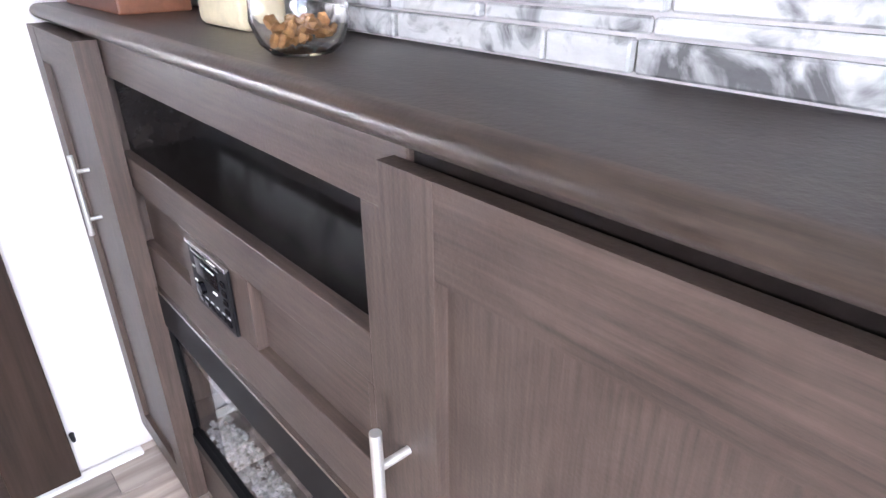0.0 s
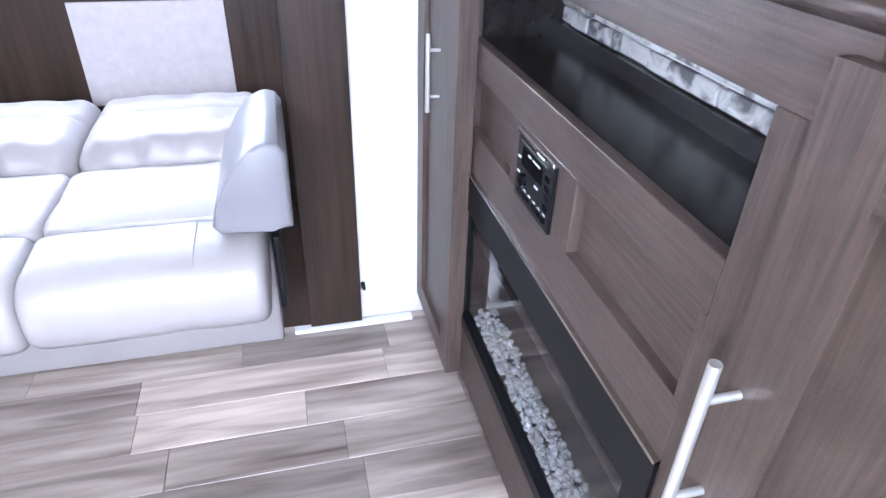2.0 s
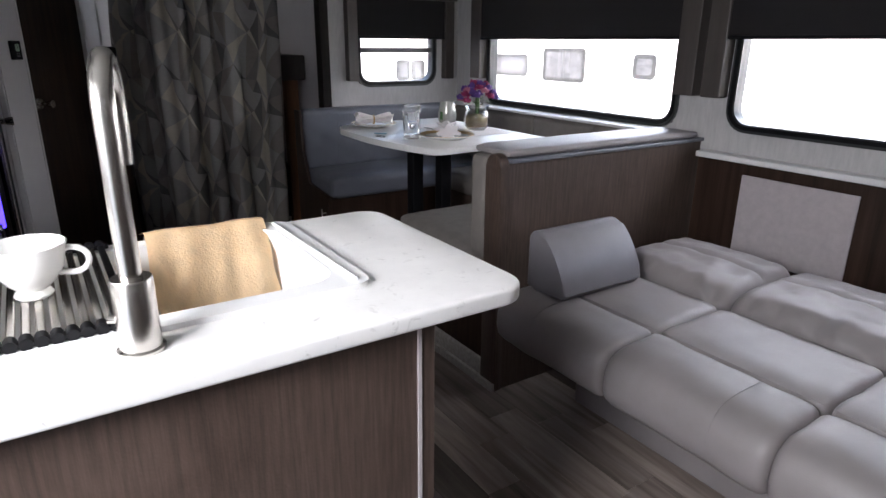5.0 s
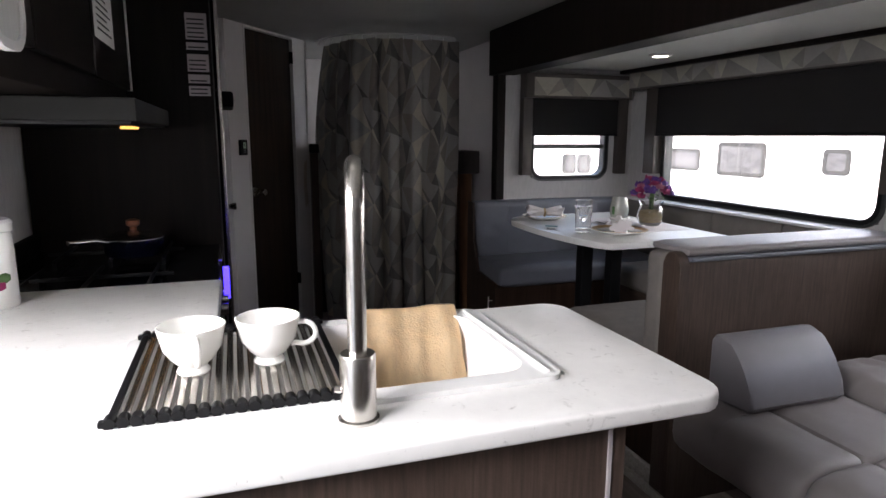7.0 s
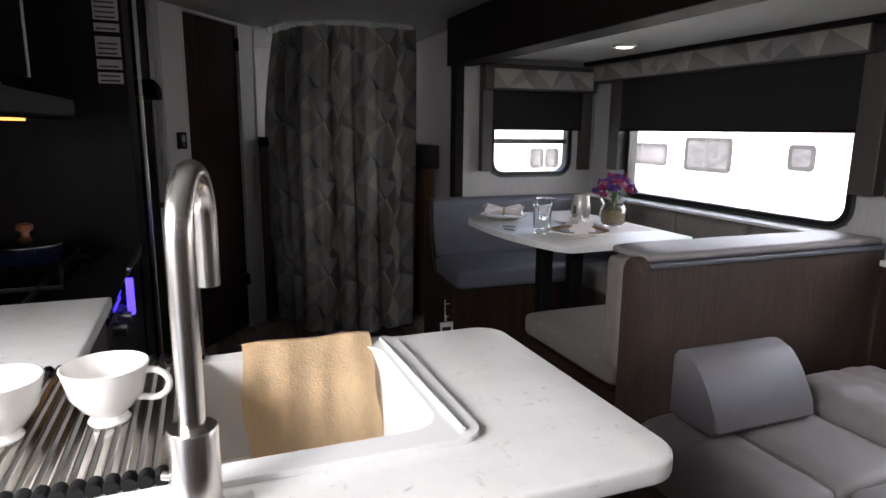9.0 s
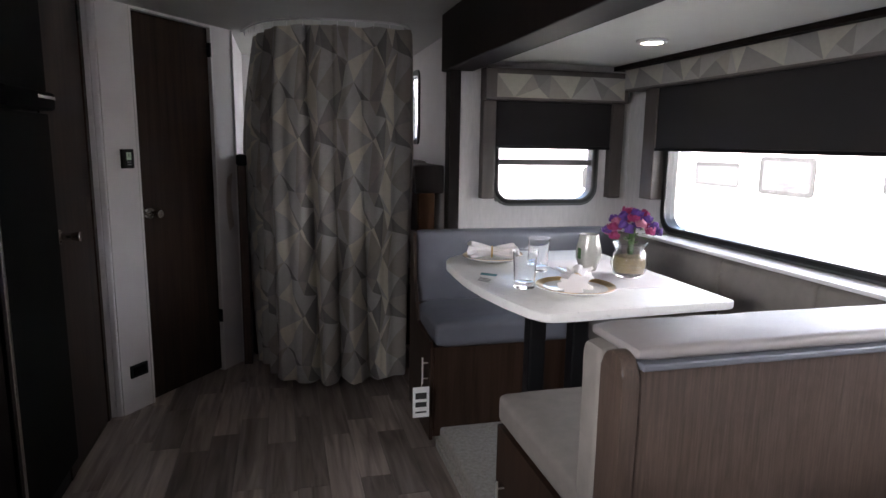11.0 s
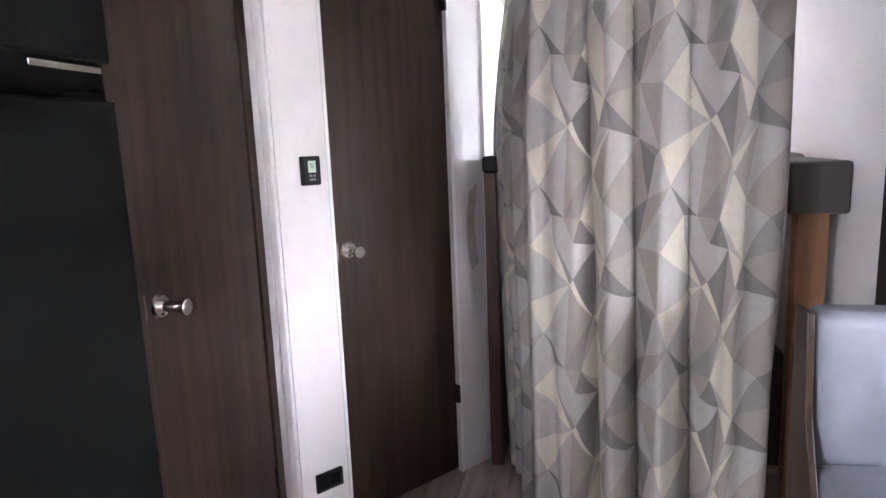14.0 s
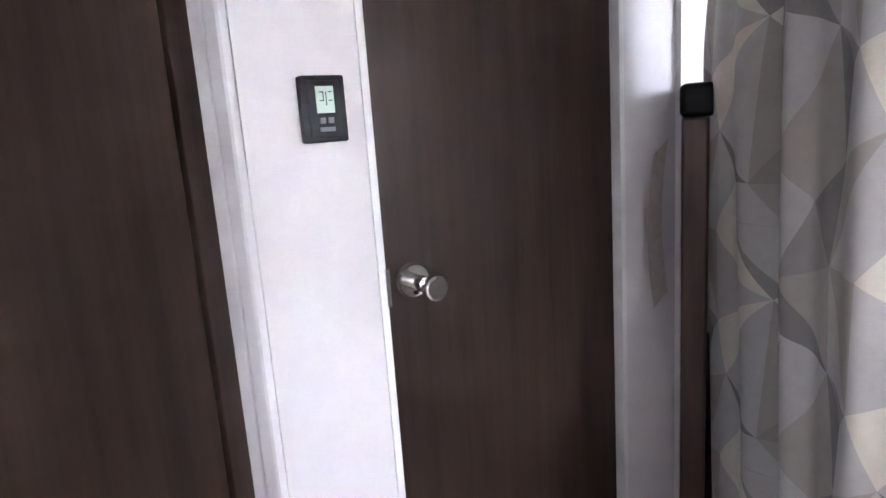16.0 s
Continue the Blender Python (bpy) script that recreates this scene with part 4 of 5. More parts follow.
def window(name, axis, face, u0, u1, z0, z1, rail_z, label):
    """A rounded window set in a wall at face, with a pane of glass and a cross rail."""
    w_ = thing(name, label, "window", (face, (u0 + u1) / 2, z0) if axis == "x" else ((u0 + u1) / 2, face, z0), kind="structure")
    o, i_ = rounded(u0 - 0.022, u1 + 0.022, z0 - 0.022, z1 + 0.022, 0.095), rounded(u0 + 0.012, u1 - 0.012, z0 + 0.012, z1 - 0.012, 0.07)
    part("frame", ring(o, i_, axis, face - 0.014, face + 0.045), FRAME, w_, "dark rounded frame", True)
    lip_o, lip_i = rounded(u0 - 0.010, u1 + 0.010, z0 - 0.010, z1 + 0.010, 0.085), rounded(u0 + 0.006, u1 - 0.006, z0 + 0.006, z1 - 0.006, 0.072)
    part("gasket", ring(lip_o, lip_i, axis, face - 0.019, face - 0.013), BLACK, w_, smooth=True)
    g = box(*((face + 0.02, face + 0.024, u0, u1) if axis == "x" else (u0, u1, face + 0.02, face + 0.024)), z0, z1)
    pane = part("pane", g, CLEAR, w_)
    pane.visible_shadow = False
    if rail_z:
        part("cross_rail", box(*((face + 0.004, face + 0.03, u0, u1) if axis == "x" else (u0, u1, face + 0.004, face + 0.03)), rail_z, rail_z + 0.03, 0.003), FRAME, w_)
    return w_


window("window_1", "y", SY1, *W1, 1.25, "dark framed slider window in the slide-out end")
window("window_2", "x", XW, *W2, 0, "wide dark framed window over the dinette")
window("window_3", "x", XW, *W3, 0, "wide dark framed window over the sofa")

TRI = [material("curtain_" + n_, c, 0.85, vary=0.06, grain=(50, 50, 50), bump=0.35, bump_scale=700) for n_, c in
       (("ivory", (0.56, 0.52, 0.43)), ("pale_grey", (0.38, 0.365, 0.345)), ("mid_grey", (0.235, 0.222, 0.208)), ("warm_grey", (0.30, 0.275, 0.24)), ("dark_grey", (0.165, 0.157, 0.15)))]

VAL = [material("valance_" + n_, c, 0.85, vary=0.06, grain=(50, 50, 50), bump=0.35, bump_scale=700) for n_, c in
       (("ivory", (0.34, 0.32, 0.27)), ("pale_grey", (0.27, 0.26, 0.245)), ("mid_grey", (0.20, 0.19, 0.18)), ("warm_grey", (0.24, 0.225, 0.20)), ("dark_grey", (0.17, 0.16, 0.155)))]


def facets(u0, u1, v0, v1, cu, cv, place, fine, seed, period=(5, 3)):
    """A cloth printed with irregular triangles: each printed triangle is a patch of fine faces with its own colour, laid by place(u, v)."""
    rg = random.Random(seed)
    nu, nv = max(1, round((u1 - u0) / cu)), max(1, round((v1 - v0) / cv))
    jit = {(i, j): (rg.uniform(-0.38, 0.38), rg.uniform(-0.38, 0.38)) for i in range(period[0]) for j in range(period[1])}
    motif = {k: (rg.random(), rg.uniform(-0.22, 0.22), rg.uniform(-0.22, 0.22), rg.sample((0, 1, 2, 3, 0, 1, 4, 1), 4)) for k in jit}
    pts = {}
    for i in range(nu + 1):
        for j in range(nv + 1):
            ju, jv = jit[i % period[0], j % period[1]]
            du = ju * cu if 0 < i < nu else 0
            dv = jv * cv if 0 < j < nv else 0
            pts[i, j] = (u0 + (u1 - u0) * i / nu + du, v0 + (v1 - v0) * j / nv + dv)
    bm = bmesh.new()
    seen = {}
    def vert(p):
        key = (round(p[0], 5), round(p[1], 5))
        if key not in seen:
            seen[key] = bm.verts.new(place(*p))
        return seen[key]
    for i in range(nu):
        for j in range(nv):
            a, b_, c, d = pts[i, j], pts[i + 1, j], pts[i + 1, j + 1], pts[i, j + 1]
            kind, mu, mv, tones = motif[i % period[0], j % period[1]]
            mid = ((a[0] + b_[0] + c[0] + d[0]) / 4 + mu * cu, (a[1] + b_[1] + c[1] + d[1]) / 4 + mv * cv)
            if kind < 0.45:
                tris = [(a, b_, mid), (b_, c, mid), (c, d, mid), (d, a, mid)]
            elif kind < 0.72:
                tris = [(a, b_, c), (a, c, d)]
            else:
                tris = [(a, b_, d), (b_, c, d)]
            for tri, mi in zip(tris, tones):
                grid = {}
                for p in range(fine + 1):
                    for q in range(fine + 1 - p):
                        w0, w1 = p / fine, q / fine
                        w2 = 1 - w0 - w1
                        grid[p, q] = vert((tri[0][0] * w0 + tri[1][0] * w1 + tri[2][0] * w2, tri[0][1] * w0 + tri[1][1] * w1 + tri[2][1] * w2))
                for p in range(fine):
                    for q in range(fine - p):
                        for fs in ([grid[p, q], grid[p + 1, q], grid[p, q + 1]], [grid[p + 1, q], grid[p + 1, q + 1], grid[p, q + 1]] if p + q < fine - 1 else None):
                            if fs and len(set(fs)) == 3:
                                try:
                                    bm.faces.new(fs).material_index = mi
                                except ValueError:
                                    pass
    return bm


sh1 = thing("roller_shade", "dark roller shade with a patterned valance box, half down", "blind", (1.46, 3.25, 1.33), group="roller shades")
part("shade", box(1.165, 1.835, 3.262, 3.266, 1.345, 1.60), SHADE, sh1)
part("bottom_bar", box(1.165, 1.835, 3.258, 3.270, 1.333, 1.348, 0.003), BLACK, sh1)
part("valance", facets(1.155, 1.837, 1.578, 1.688, 0.13, 0.10, lambda u, v: Vector((u, 3.209, v)), 2, 5), VAL, sh1, "triangle patterned valance fabric")
part("valance_box", box(1.10, 1.865, 3.212, 3.297, 1.565, 1.715, 0.004), BOARD, sh1)
for x0, x1 in ((1.10, 1.168), (1.797, 1.865)):
    part("side_board", box(x0, x1, 3.245, 3.297, 1.085, 1.565, 0.004), BOARD, sh1)
for nm, y0, y1, b0, b1_ in (("dinette", 1.47, 3.16, (1.40, 1.50), (2.96, 3.06)), ("sofa", -0.30, 1.33, (1.27, 1.36), (-0.31, -0.25))):
    s_ = thing("roller_shade", "wide dark roller shade with a patterned valance above the " + nm, "blind", (1.9, (y0 + y1) / 2, 1.33), group="roller shades")
    part("shade", box(1.872, 1.876, y0, min(y1, 2.975), 1.345, 1.66), SHADE, s_)
    part("bottom_bar", box(1.867, 1.881, y0, min(y1, 2.975), 1.333, 1.348, 0.003), BLACK, s_)
    part("valance", facets(y0 + 0.005, y1 + 0.055, 1.635, 1.728, 0.15, 0.10, lambda u, v: Vector((1.835, u, v)), 2, 8), VAL, s_, "triangle patterned valance fabric")
    part("valance_box", box(1.838, 1.926, y0, y1 + 0.06, 1.625, 1.7305, 0.004), BOARD, s_)
    for u0, u1 in (b0, b1_):
        part("side_board", box(1.862, 1.926, u0, u1, 1.10, 1.625, 0.004), BOARD, s_)

lamp = thing("ceiling_lamp", "round lit puck lamp in the slide-out ceiling", "lamp", (1.535, 2.515, 1.745))
part("rim", lathe([(0.042, 0.010), (0.058, 0.010), (0.060, 0.004), (0.052, -0.004), (0.042, -0.002), (0.042, 0.010)], (1.535, 2.515, 1.745), 40), WHITE_TRIM, lamp, smooth=True)
part("diffuser", lathe([(0, -0.003), (0.03, -0.002), (0.043, 0.004), (0.043, 0.008), (0, 0.008)], (1.535, 2.515, 1.745), 32), LAMP_GLOW, lamp, "glowing diffuser", True)

# ---- kitchen ----
ctop = thing("countertop", "white speckled laminate countertop of the kitchen peninsula", "countertop", (-0.5, 0.6, 0.93))
SX0, SX1, SB0, SB1 = -0.80, -0.185, 0.445, 0.805
CX = 0.03
far = [(SX1, 0.318)] + [(CX - 0.05 + 0.05 * math.cos(radians(a)), 0.368 + 0.05 * math.sin(radians(a))) for a in range(-90, 1, 15)] + [(CX - 0.05 + 0.05 * math.cos(radians(a)), 0.785 + 0.05 * math.sin(radians(a))) for a in range(0, 91, 15)] + [(SX1, 0.835)]
cells = [[(-1.298, 0.318), (SX1, 0.318), (SX1, SB0), (SX0, SB0), (-1.298, SB0)],
         [(-1.298, SB0), (SX0, SB0), (SX0, SB1), (SX0, 0.835), (SX0, 1.288), (-1.298, 1.288)],
         [(SX0, SB1), (SX1, SB1), (SX1, 0.835), (-0.67, 0.835), (SX0, 0.835)],
         [(SX0, 0.835), (-0.67, 0.835), (-0.67, 1.288), (SX0, 1.288)],
         far + [(SX1, SB1), (SX1, SB0)]]
bm = bmesh.new()
corner = {(round(u, 5), round(v, 5)): None for cell in cells for u, v in cell}
for u, v in corner:
    corner[u, v] = bm.verts.new((u, v, 0.97))
for cell in cells:
    bm.faces.new([corner[round(u, 5), round(v, 5)] for u, v in cell])
rim = [e for e in bm.edges if e.is_boundary and not (SX0 - 0.001 < (e.verts[0].co.x + e.verts[1].co.x) / 2 < SX1 + 0.001 and SB0 - 0.001 < (e.verts[0].co.y + e.verts[1].co.y) / 2 < SB1 + 0.001)]
rim_ends = {tuple(sorted(((round(v.co.x, 5), round(v.co.y, 5)) for v in e.verts))) for e in rim}
ext = bmesh.ops.extrude_face_region(bm, geom=bm.faces[:])
bmesh.ops.translate(bm, verts=[g for g in ext["geom"] if isinstance(g, bmesh.types.BMVert)], vec=(0, 0, -0.027))
bmesh.ops.recalc_face_normals(bm, faces=bm.faces)
bmesh.ops.bevel(bm, geom=[e for e in bm.edges if abs(e.verts[0].co.z - e.verts[1].co.z) < 1e-6 and tuple(sorted(((round(v.co.x, 5), round(v.co.y, 5)) for v in e.verts))) in rim_ends], offset=0.006, segments=3, affect="EDGES", profile=0.5)
part("slab", bm, COUNTER, ctop, smooth=True)
pen = thing("peninsula_cabinet", "brown wood-grain peninsula cabinet with a pale corner strip", "cabinet", (-0.5, 0.6, 0))
part("back_panel", box(-1.298, -0.147, 0.36, 0.375, 0.0, 0.9425), WOOD_V, pen)
part("corner_strip", box(-0.147, -0.141, 0.357, 0.376, 0.0, 0.9425), PANEL_LIGHT, pen, "thin pale strip")
part("corner_post", box(-0.141, -0.118, 0.36, 0.39, 0.0, 0.9425), WOOD_V, pen)
part("end_panel", box(-0.133, -0.118, 0.39, 0.80, 0.0, 0.9425), WOOD_V, pen)
part("front_panel", box(-0.67, -0.133, 0.785, 0.80, 0.07, 0.9425), WOOD_V, pen)
part("run_front", box(-0.70, -0.685, 0.80, 1.285, 0.07, 0.9425), WOOD_V, pen)
part("run_side", box(-1.298, -0.685, 1.27, 1.285, 0.0, 0.9425), WOOD_V, pen)

snk = thing("kitchen_sink", "white composite kitchen sink with a raised rim", "sink", (-0.5, 0.62, 0.8))
o, i1 = rounded(SX0 - 0.012, SX1 + 0.012, SB0 - 0.012, SB1 + 0.012, 0.03), rounded(SX0 + 0.02, SX1 - 0.028, SB0 + 0.025, SB1 - 0.022, 0.045)
part("rim", ring(o, i1, "z", 0.9705, 0.978), SINK, snk, smooth=True)
bm = bmesh.new()
loops = [[bm.verts.new((p[0], p[1], z)) for p in rounded(SX0 + 0.02 + g, SX1 - 0.028 - g, SB0 + 0.025 + g, SB1 - 0.022 - g, 0.045)] for z, g in ((0.974, 0.0), (0.95, 0.004), (0.82, 0.012), (0.80, 0.03))]
for p, q in zip(loops, loops[1:]):
    for i in range(len(p)):
        bm.faces.new((p[i], p[(i + 1) % len(p)], q[(i + 1) % len(p)], q[i]))
bm.faces.new(loops[-1])
part("bowl", bm, SINK, snk, smooth=True)
part("side_bar", tube((SX1 - 0.012, SB0 + 0.005, 0.9805), (SX1 - 0.018, SB1 - 0.01, 0.9805), 0.0035, 10), SINK, snk, "thin raised edge", True)

fau = thing("kitchen_faucet", "brushed steel gooseneck kitchen faucet", "faucet", (-0.492, 0.40, 0.97))
fx, fy = -0.492, 0.40
part("base", lathe([(0, 0.0), (0.0265, 0.0), (0.0265, 0.004), (0.0230, 0.006), (0.0228, 0.086), (0.0215, 0.0885), (0, 0.0885)], (fx, fy, 0.97), 32), STEEL, fau, smooth=True)
neck = [(fx, fy, 1.05), (fx, fy, 1.15), (fx, fy, 1.235)]
for k in range(1, 13):
    a = radians(180 - 185 * k / 12)
    neck.append((fx + 0.011 * (1 + math.cos(a)), fy + 0.056 * (1 + math.cos(a)), 1.235 + 0.055 * math.sin(a)))
neck += [(neck[-1][0], neck[-1][1], 1.20)]
part("neck", sweep(neck, 0.0122, 16), STEEL, fau, smooth=True)
part("spray_head", tube((neck[-1][0], neck[-1][1], 1.205), (neck[-1][0], neck[-1][1], 1.165), 0.0118, 20), STEEL, fau, smooth=True)
part("lever", tube((fx - 0.02, fy, 1.012), (fx - 0.029, fy + 0.003, 1.013), 0.0045, 12), STEEL, fau, smooth=True)

rack = thing("drying_rack", "roll-up drying rack of steel bars with black rubber edges", "drying rack", (-0.645, 0.625, 0.98))
NR = 20
for i in range(NR):
    x = -0.785 + 0.29 * i / (NR - 1)
    part("bar", box(x - 0.0051, x + 0.0051, 0.462, 0.80, 0.9805, 0.9865, 0.0022), BLACK if i in (0, NR - 1) else STEEL, rack)
for yy in (0.456, 0.802):
    e = part("rubber_edge", box(-0.798, -0.483, yy - 0.006, yy + 0.006, 0.9785, 0.9865, 0.002), BLACK, rack, "black rubber edge")
    for i in range(NR):
        x = -0.785 + 0.29 * i / (NR - 1)
        part("cap", tube((x, yy - 0.009, 0.984), (x, yy + 0.009, 0.984), 0.0075, 10), BLACK, e, smooth=True)


def teacup(at, turn):
    c = thing("teacup", "white footed ceramic teacup on the drying rack", "cup", at, group="teacups")
    part("bowl", lathe([(0.84 * r_, 0.84 * z_) for r_, z_ in [(0, 0.004), (0.026, 0.0), (0.028, 0.004), (0.022, 0.013), (0.034, 0.024), (0.048, 0.045), (0.053, 0.068), (0.057, 0.084), (0.0545, 0.085), (0.050, 0.068), (0.045, 0.046), (0.03, 0.026), (0, 0.02)]], at, 40), CERAMIC, c, smooth=True)
    a = radians(turn)
    d = Vector((math.cos(a), math.sin(a), 0))
    pts = [Vector(at) + 0.84 * (d * r_ + Vector((0, 0, z_))) for r_, z_ in [(0.060 + 0.024 * math.cos(radians(q)), 0.053 + 0.021 * math.sin(radians(q))) for q in range(115, -116, -23)] + [(0.040, 0.034)]]
    part("handle", sweep(pts, 0.0042, 10), CERAMIC, c, smooth=True)


teacup((-0.697, 0.592, 0.987), -80)
teacup((-0.590, 0.602, 0.987), -12)

tow = thing("tea_towel", "tan cotton tea towel draped into the sink", "towel", (-0.32, 0.79, 0.85))
bm = bmesh.new()
rows = []
for j in range(22):
    s = j / 21
    row = []
    for i in range(29):
        x = -0.432 + 0.205 * i / 28 + 0.004 * math.sin(9 * s)
        if s < 0.12:
            y, z = 0.83 - 0.03 * s / 0.12, 0.985 + 0.012 * s / 0.12
        else:
            q = (s - 0.12) / 0.88
            y, z = 0.80 - 0.05 * min(1, q * 3) - 0.05 * q, 0.999 - 0.16 * q
        y += (0.0025 * math.sin(x * 110 + 3 * s) + 0.009 * noise.noise(Vector((x * 38, s * 1.6, 7)))) * min(1, s * 3) + 0.004 * noise.noise(Vector((x * 20, s * 5, 0)))
        z += 0.004 * noise.noise(Vector((x * 14, 3, s * 2)))
        row.append(bm.verts.new((x, y, z)))
    rows.append(row)
for a_, b_ in zip(rows, rows[1:]):
    for i in range(28):
        bm.faces.new((a_[i], a_[i + 1], b_[i + 1], b_[i]))
bmesh.ops.solidify(bm, geom=bm.faces[:], thickness=0.004)
part("cloth", bm, CLOTH, tow, smooth=True)

can = thing("canister", "white canister with a fruit print on the counter", "canister", (-1.115, 1.16, 0.97))
part("body", lathe([(0, 0.0), (0.042, 0.0), (0.044, 0.004), (0.043, 0.15), (0.04, 0.158), (0.046, 0.16), (0.046, 0.178), (0.04, 0.184), (0, 0.184)], (-1.115, 1.16, 0.97)), CERAMIC, can, smooth=True)
for ang, z, mm in ((-60, 0.05, PINK), (-75, 0.07, material("yellow_print", (0.6, 0.5, 0.05), 0.5)), (-45, 0.065, LEAF), (-85, 0.035, LEAF)):
    a = radians(ang)
    bm = bmesh.new()
    bmesh.ops.create_icosphere(bm, subdivisions=1, radius=1, matrix=Matrix.LocRotScale((-1.115 + 0.043 * math.cos(a), 1.16 + 0.043 * math.sin(a), 0.97 + z), Euler((0, 0, a)), (0.002, 0.014, 0.013)))
    part("print", bm, mm, can)

rg_ = thing("gas_range", "black gas range with steel knobs and a blue lit control", "stove", (-1.0, 1.7, 0))
part("body", box(-1.29, -0.69, 1.292, 2.115, 0.0, 0.90, 0.004), BLACK, rg_)
part("cooktop", box(-1.29, -0.68, 1.292, 2.115, 0.90, 0.925, 0.006), BLACK_GLOSS, rg_)
part("back_guard", box(-1.295, -1.27, 1.30, 2.11, 0.925, 0.99, 0.004), BLACK, rg_)
part("front_edge", box(-0.69, -0.676, 1.75, 2.11, 0.925, 0.935, 0.002), STEEL, rg_)
for y in (1.50, 1.90):
    g = part("grate", box(-1.20, -0.80, y - 0.004, y + 0.004, 0.945, 0.955, 0.002), BLACK, rg_)
    for x in (-1.15, -1.0, -0.85):
        part("grate_bar", box(x - 0.004, x + 0.004, y - 0.15, y + 0.15, 0.945, 0.955, 0.002), BLACK, g)
        part("grate_foot", box(x - 0.005, x + 0.005, y - 0.15, y - 0.14, 0.925, 0.945), BLACK, g)
for y in (1.42, 1.52, 1.62):
    part("knob", tube((-0.69, y, 0.855), (-0.660, y, 0.855), 0.017, 20), STEEL, rg_, smooth=True)
part("blue_light", box(-0.672, -0.655, 1.556, 1.576, 0.85, 0.945, 0.002), glow_material("blue_led", (0.05, 0.03, 1.0), 1.1), rg_, "blue lit strip")
pan_ = thing("cooking_pot", "dark blue cooking pot with steel handle and brown lid knob", "pot", (-0.935, 1.80, 0.955))
pc = (-0.935, 1.80, 0.956)
part("pot", lathe([(0, 0), (0.078, 0), (0.085, 0.008), (0.088, 0.050), (0.091, 0.052), (0.085, 0.052), (0.080, 0.01), (0, 0.005)], pc), material("dark_blue_enamel", (0.006, 0.008, 0.022), 0.12), pan_, smooth=True)
lid_ = part("lid", lathe([(0.088, 0.053), (0.088, 0.056), (0.05, 0.072), (0.016, 0.078), (0, 0.078), (0, 0.053)], pc), STEEL, pan_, "steel lid", True)
part("lid_knob", lathe([(0, 0.078), (0.010, 0.078), (0.010, 0.088), (0.020, 0.094), (0.020, 0.108), (0.012, 0.112), (0, 0.112)], pc, 20), material("brown_wood_knob", (0.20, 0.06, 0.02), 0.5, vary=0.2), lid_, "brown wooden knob", True)
part("handle", sweep([(-0.998, 1.735, 1.005), (-1.025, 1.70, 1.018), (-1.085, 1.65, 1.022)], [0.007, 0.009, 0.008], 12), STEEL, pan_, "steel handle", True)

hood = thing("range_hood", "pale grey range hood with a small warm lamp", "range hood", (-1.05, 1.6, 1.37))
# pale grey shell coloured dark: the weak light on it is in the colour
part("shell", box(-1.295, -0.835, 1.30, 2.11, 1.358, 1.412, 0.004), material("shaded_grey_enamel", (0.035, 0.035, 0.034), 0.75, spec=0.08), hood)
part("underside", box(-1.28, -0.85, 1.31, 2.10, 1.350, 1.358), BLACK, hood)
part("lamp", box(-0.915, -0.885, 1.58, 1.72, 1.343, 1.350, 0.002), glow_material("warm_hood_lamp", (1.0, 0.50, 0.12), 0.4), hood, "small warm lamp")
upc = thing("upper_cabinet", "dark wooden upper kitchen cabinet with a hanging notice", "cabinet", (-1.1, 1.3, 1.42))
part("body", box(-1.295, -0.965, 0.74, 2.11, 1.415, CEIL_Z - 0.002, 0.003), DIM_WOOD, upc)
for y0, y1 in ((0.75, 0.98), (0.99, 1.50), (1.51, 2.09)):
    part("door", box(-0.965, -0.948, y0, y1, 1.476, 1.95, 0.003), DIM_WOOD, upc)
part("edge_strip", box(-0.962, -0.944, 2.092, 2.112, 1.476, 1.96, 0.002), WHITE_TRIM, upc, "pale edge strip")
note = thing("paper_notice", "white printed notice hanging on the upper cabinet", "notice", (-0.94, 1.6, 1.55))
part("sheet", box(-0.9445, -0.9435, 1.52, 1.80, 1.575, 1.75), PAPER, note)
part("emblem", box(-0.9435, -0.9428, 1.60, 1.72, 1.715, 1.75), material("green_emblem", (0.04, 0.16, 0.11), 0.6), note)
for i in range(6):
    part("line", box(-0.9435, -0.9429, 1.56, 1.76 - 0.03 * (i % 3), 1.60 + i * 0.017, 1.605 + i * 0.017), INK, note)
brd = thing("cutting_board", "white ribbed board with round corners hanging by the cabinet", "board", (-0.93, 0.78, 1.47))
part("board", prism(rounded(0.70, 0.865, 1.455, 1.94, 0.06), "x", -0.946, -0.934, 0.003), material("ribbed_white", (0.6, 0.6, 0.58), 0.5, vary=0.1, grain=(3, 90, 2)), brd, smooth=True)
part("rim", ring(rounded(0.695, 0.87, 1.45, 1.945, 0.064), rounded(0.71, 0.855, 1.465, 1.93, 0.052), "x", -0.946, -0.930), WHITE_TRIM, brd, smooth=True)

# ---- fridge wall ----
frd = thing("refrigerator", "black two-door refrigerator built into a dark wooden surround", "refrigerator", (-1.0, 2.5, 0))
part("surround", box(-1.295, -0.68, 2.12, 2.365, 0.0, CEIL_Z - 0.001, 0.003), DIM_WOOD, frd)
part("body", box(-1.29, -0.70, 2.37, 2.888, 0.06, CEIL_Z - 0.002), BLACK, frd)
part("upper_door", box(-0.70, -0.665, 2.385, 2.885, 1.51, 1.95, 0.006), FRIDGE, frd)
part("lower_door", box(-0.70, -0.665, 2.385, 2.885, 0.10, 1.435, 0.006), FRIDGE, frd)
hb = part("handle", box(-0.70, -0.612, 2.386, 2.80, 1.442, 1.503, 0.012, 3), DULL_BLACK, frd, "long black grip between the doors", True)
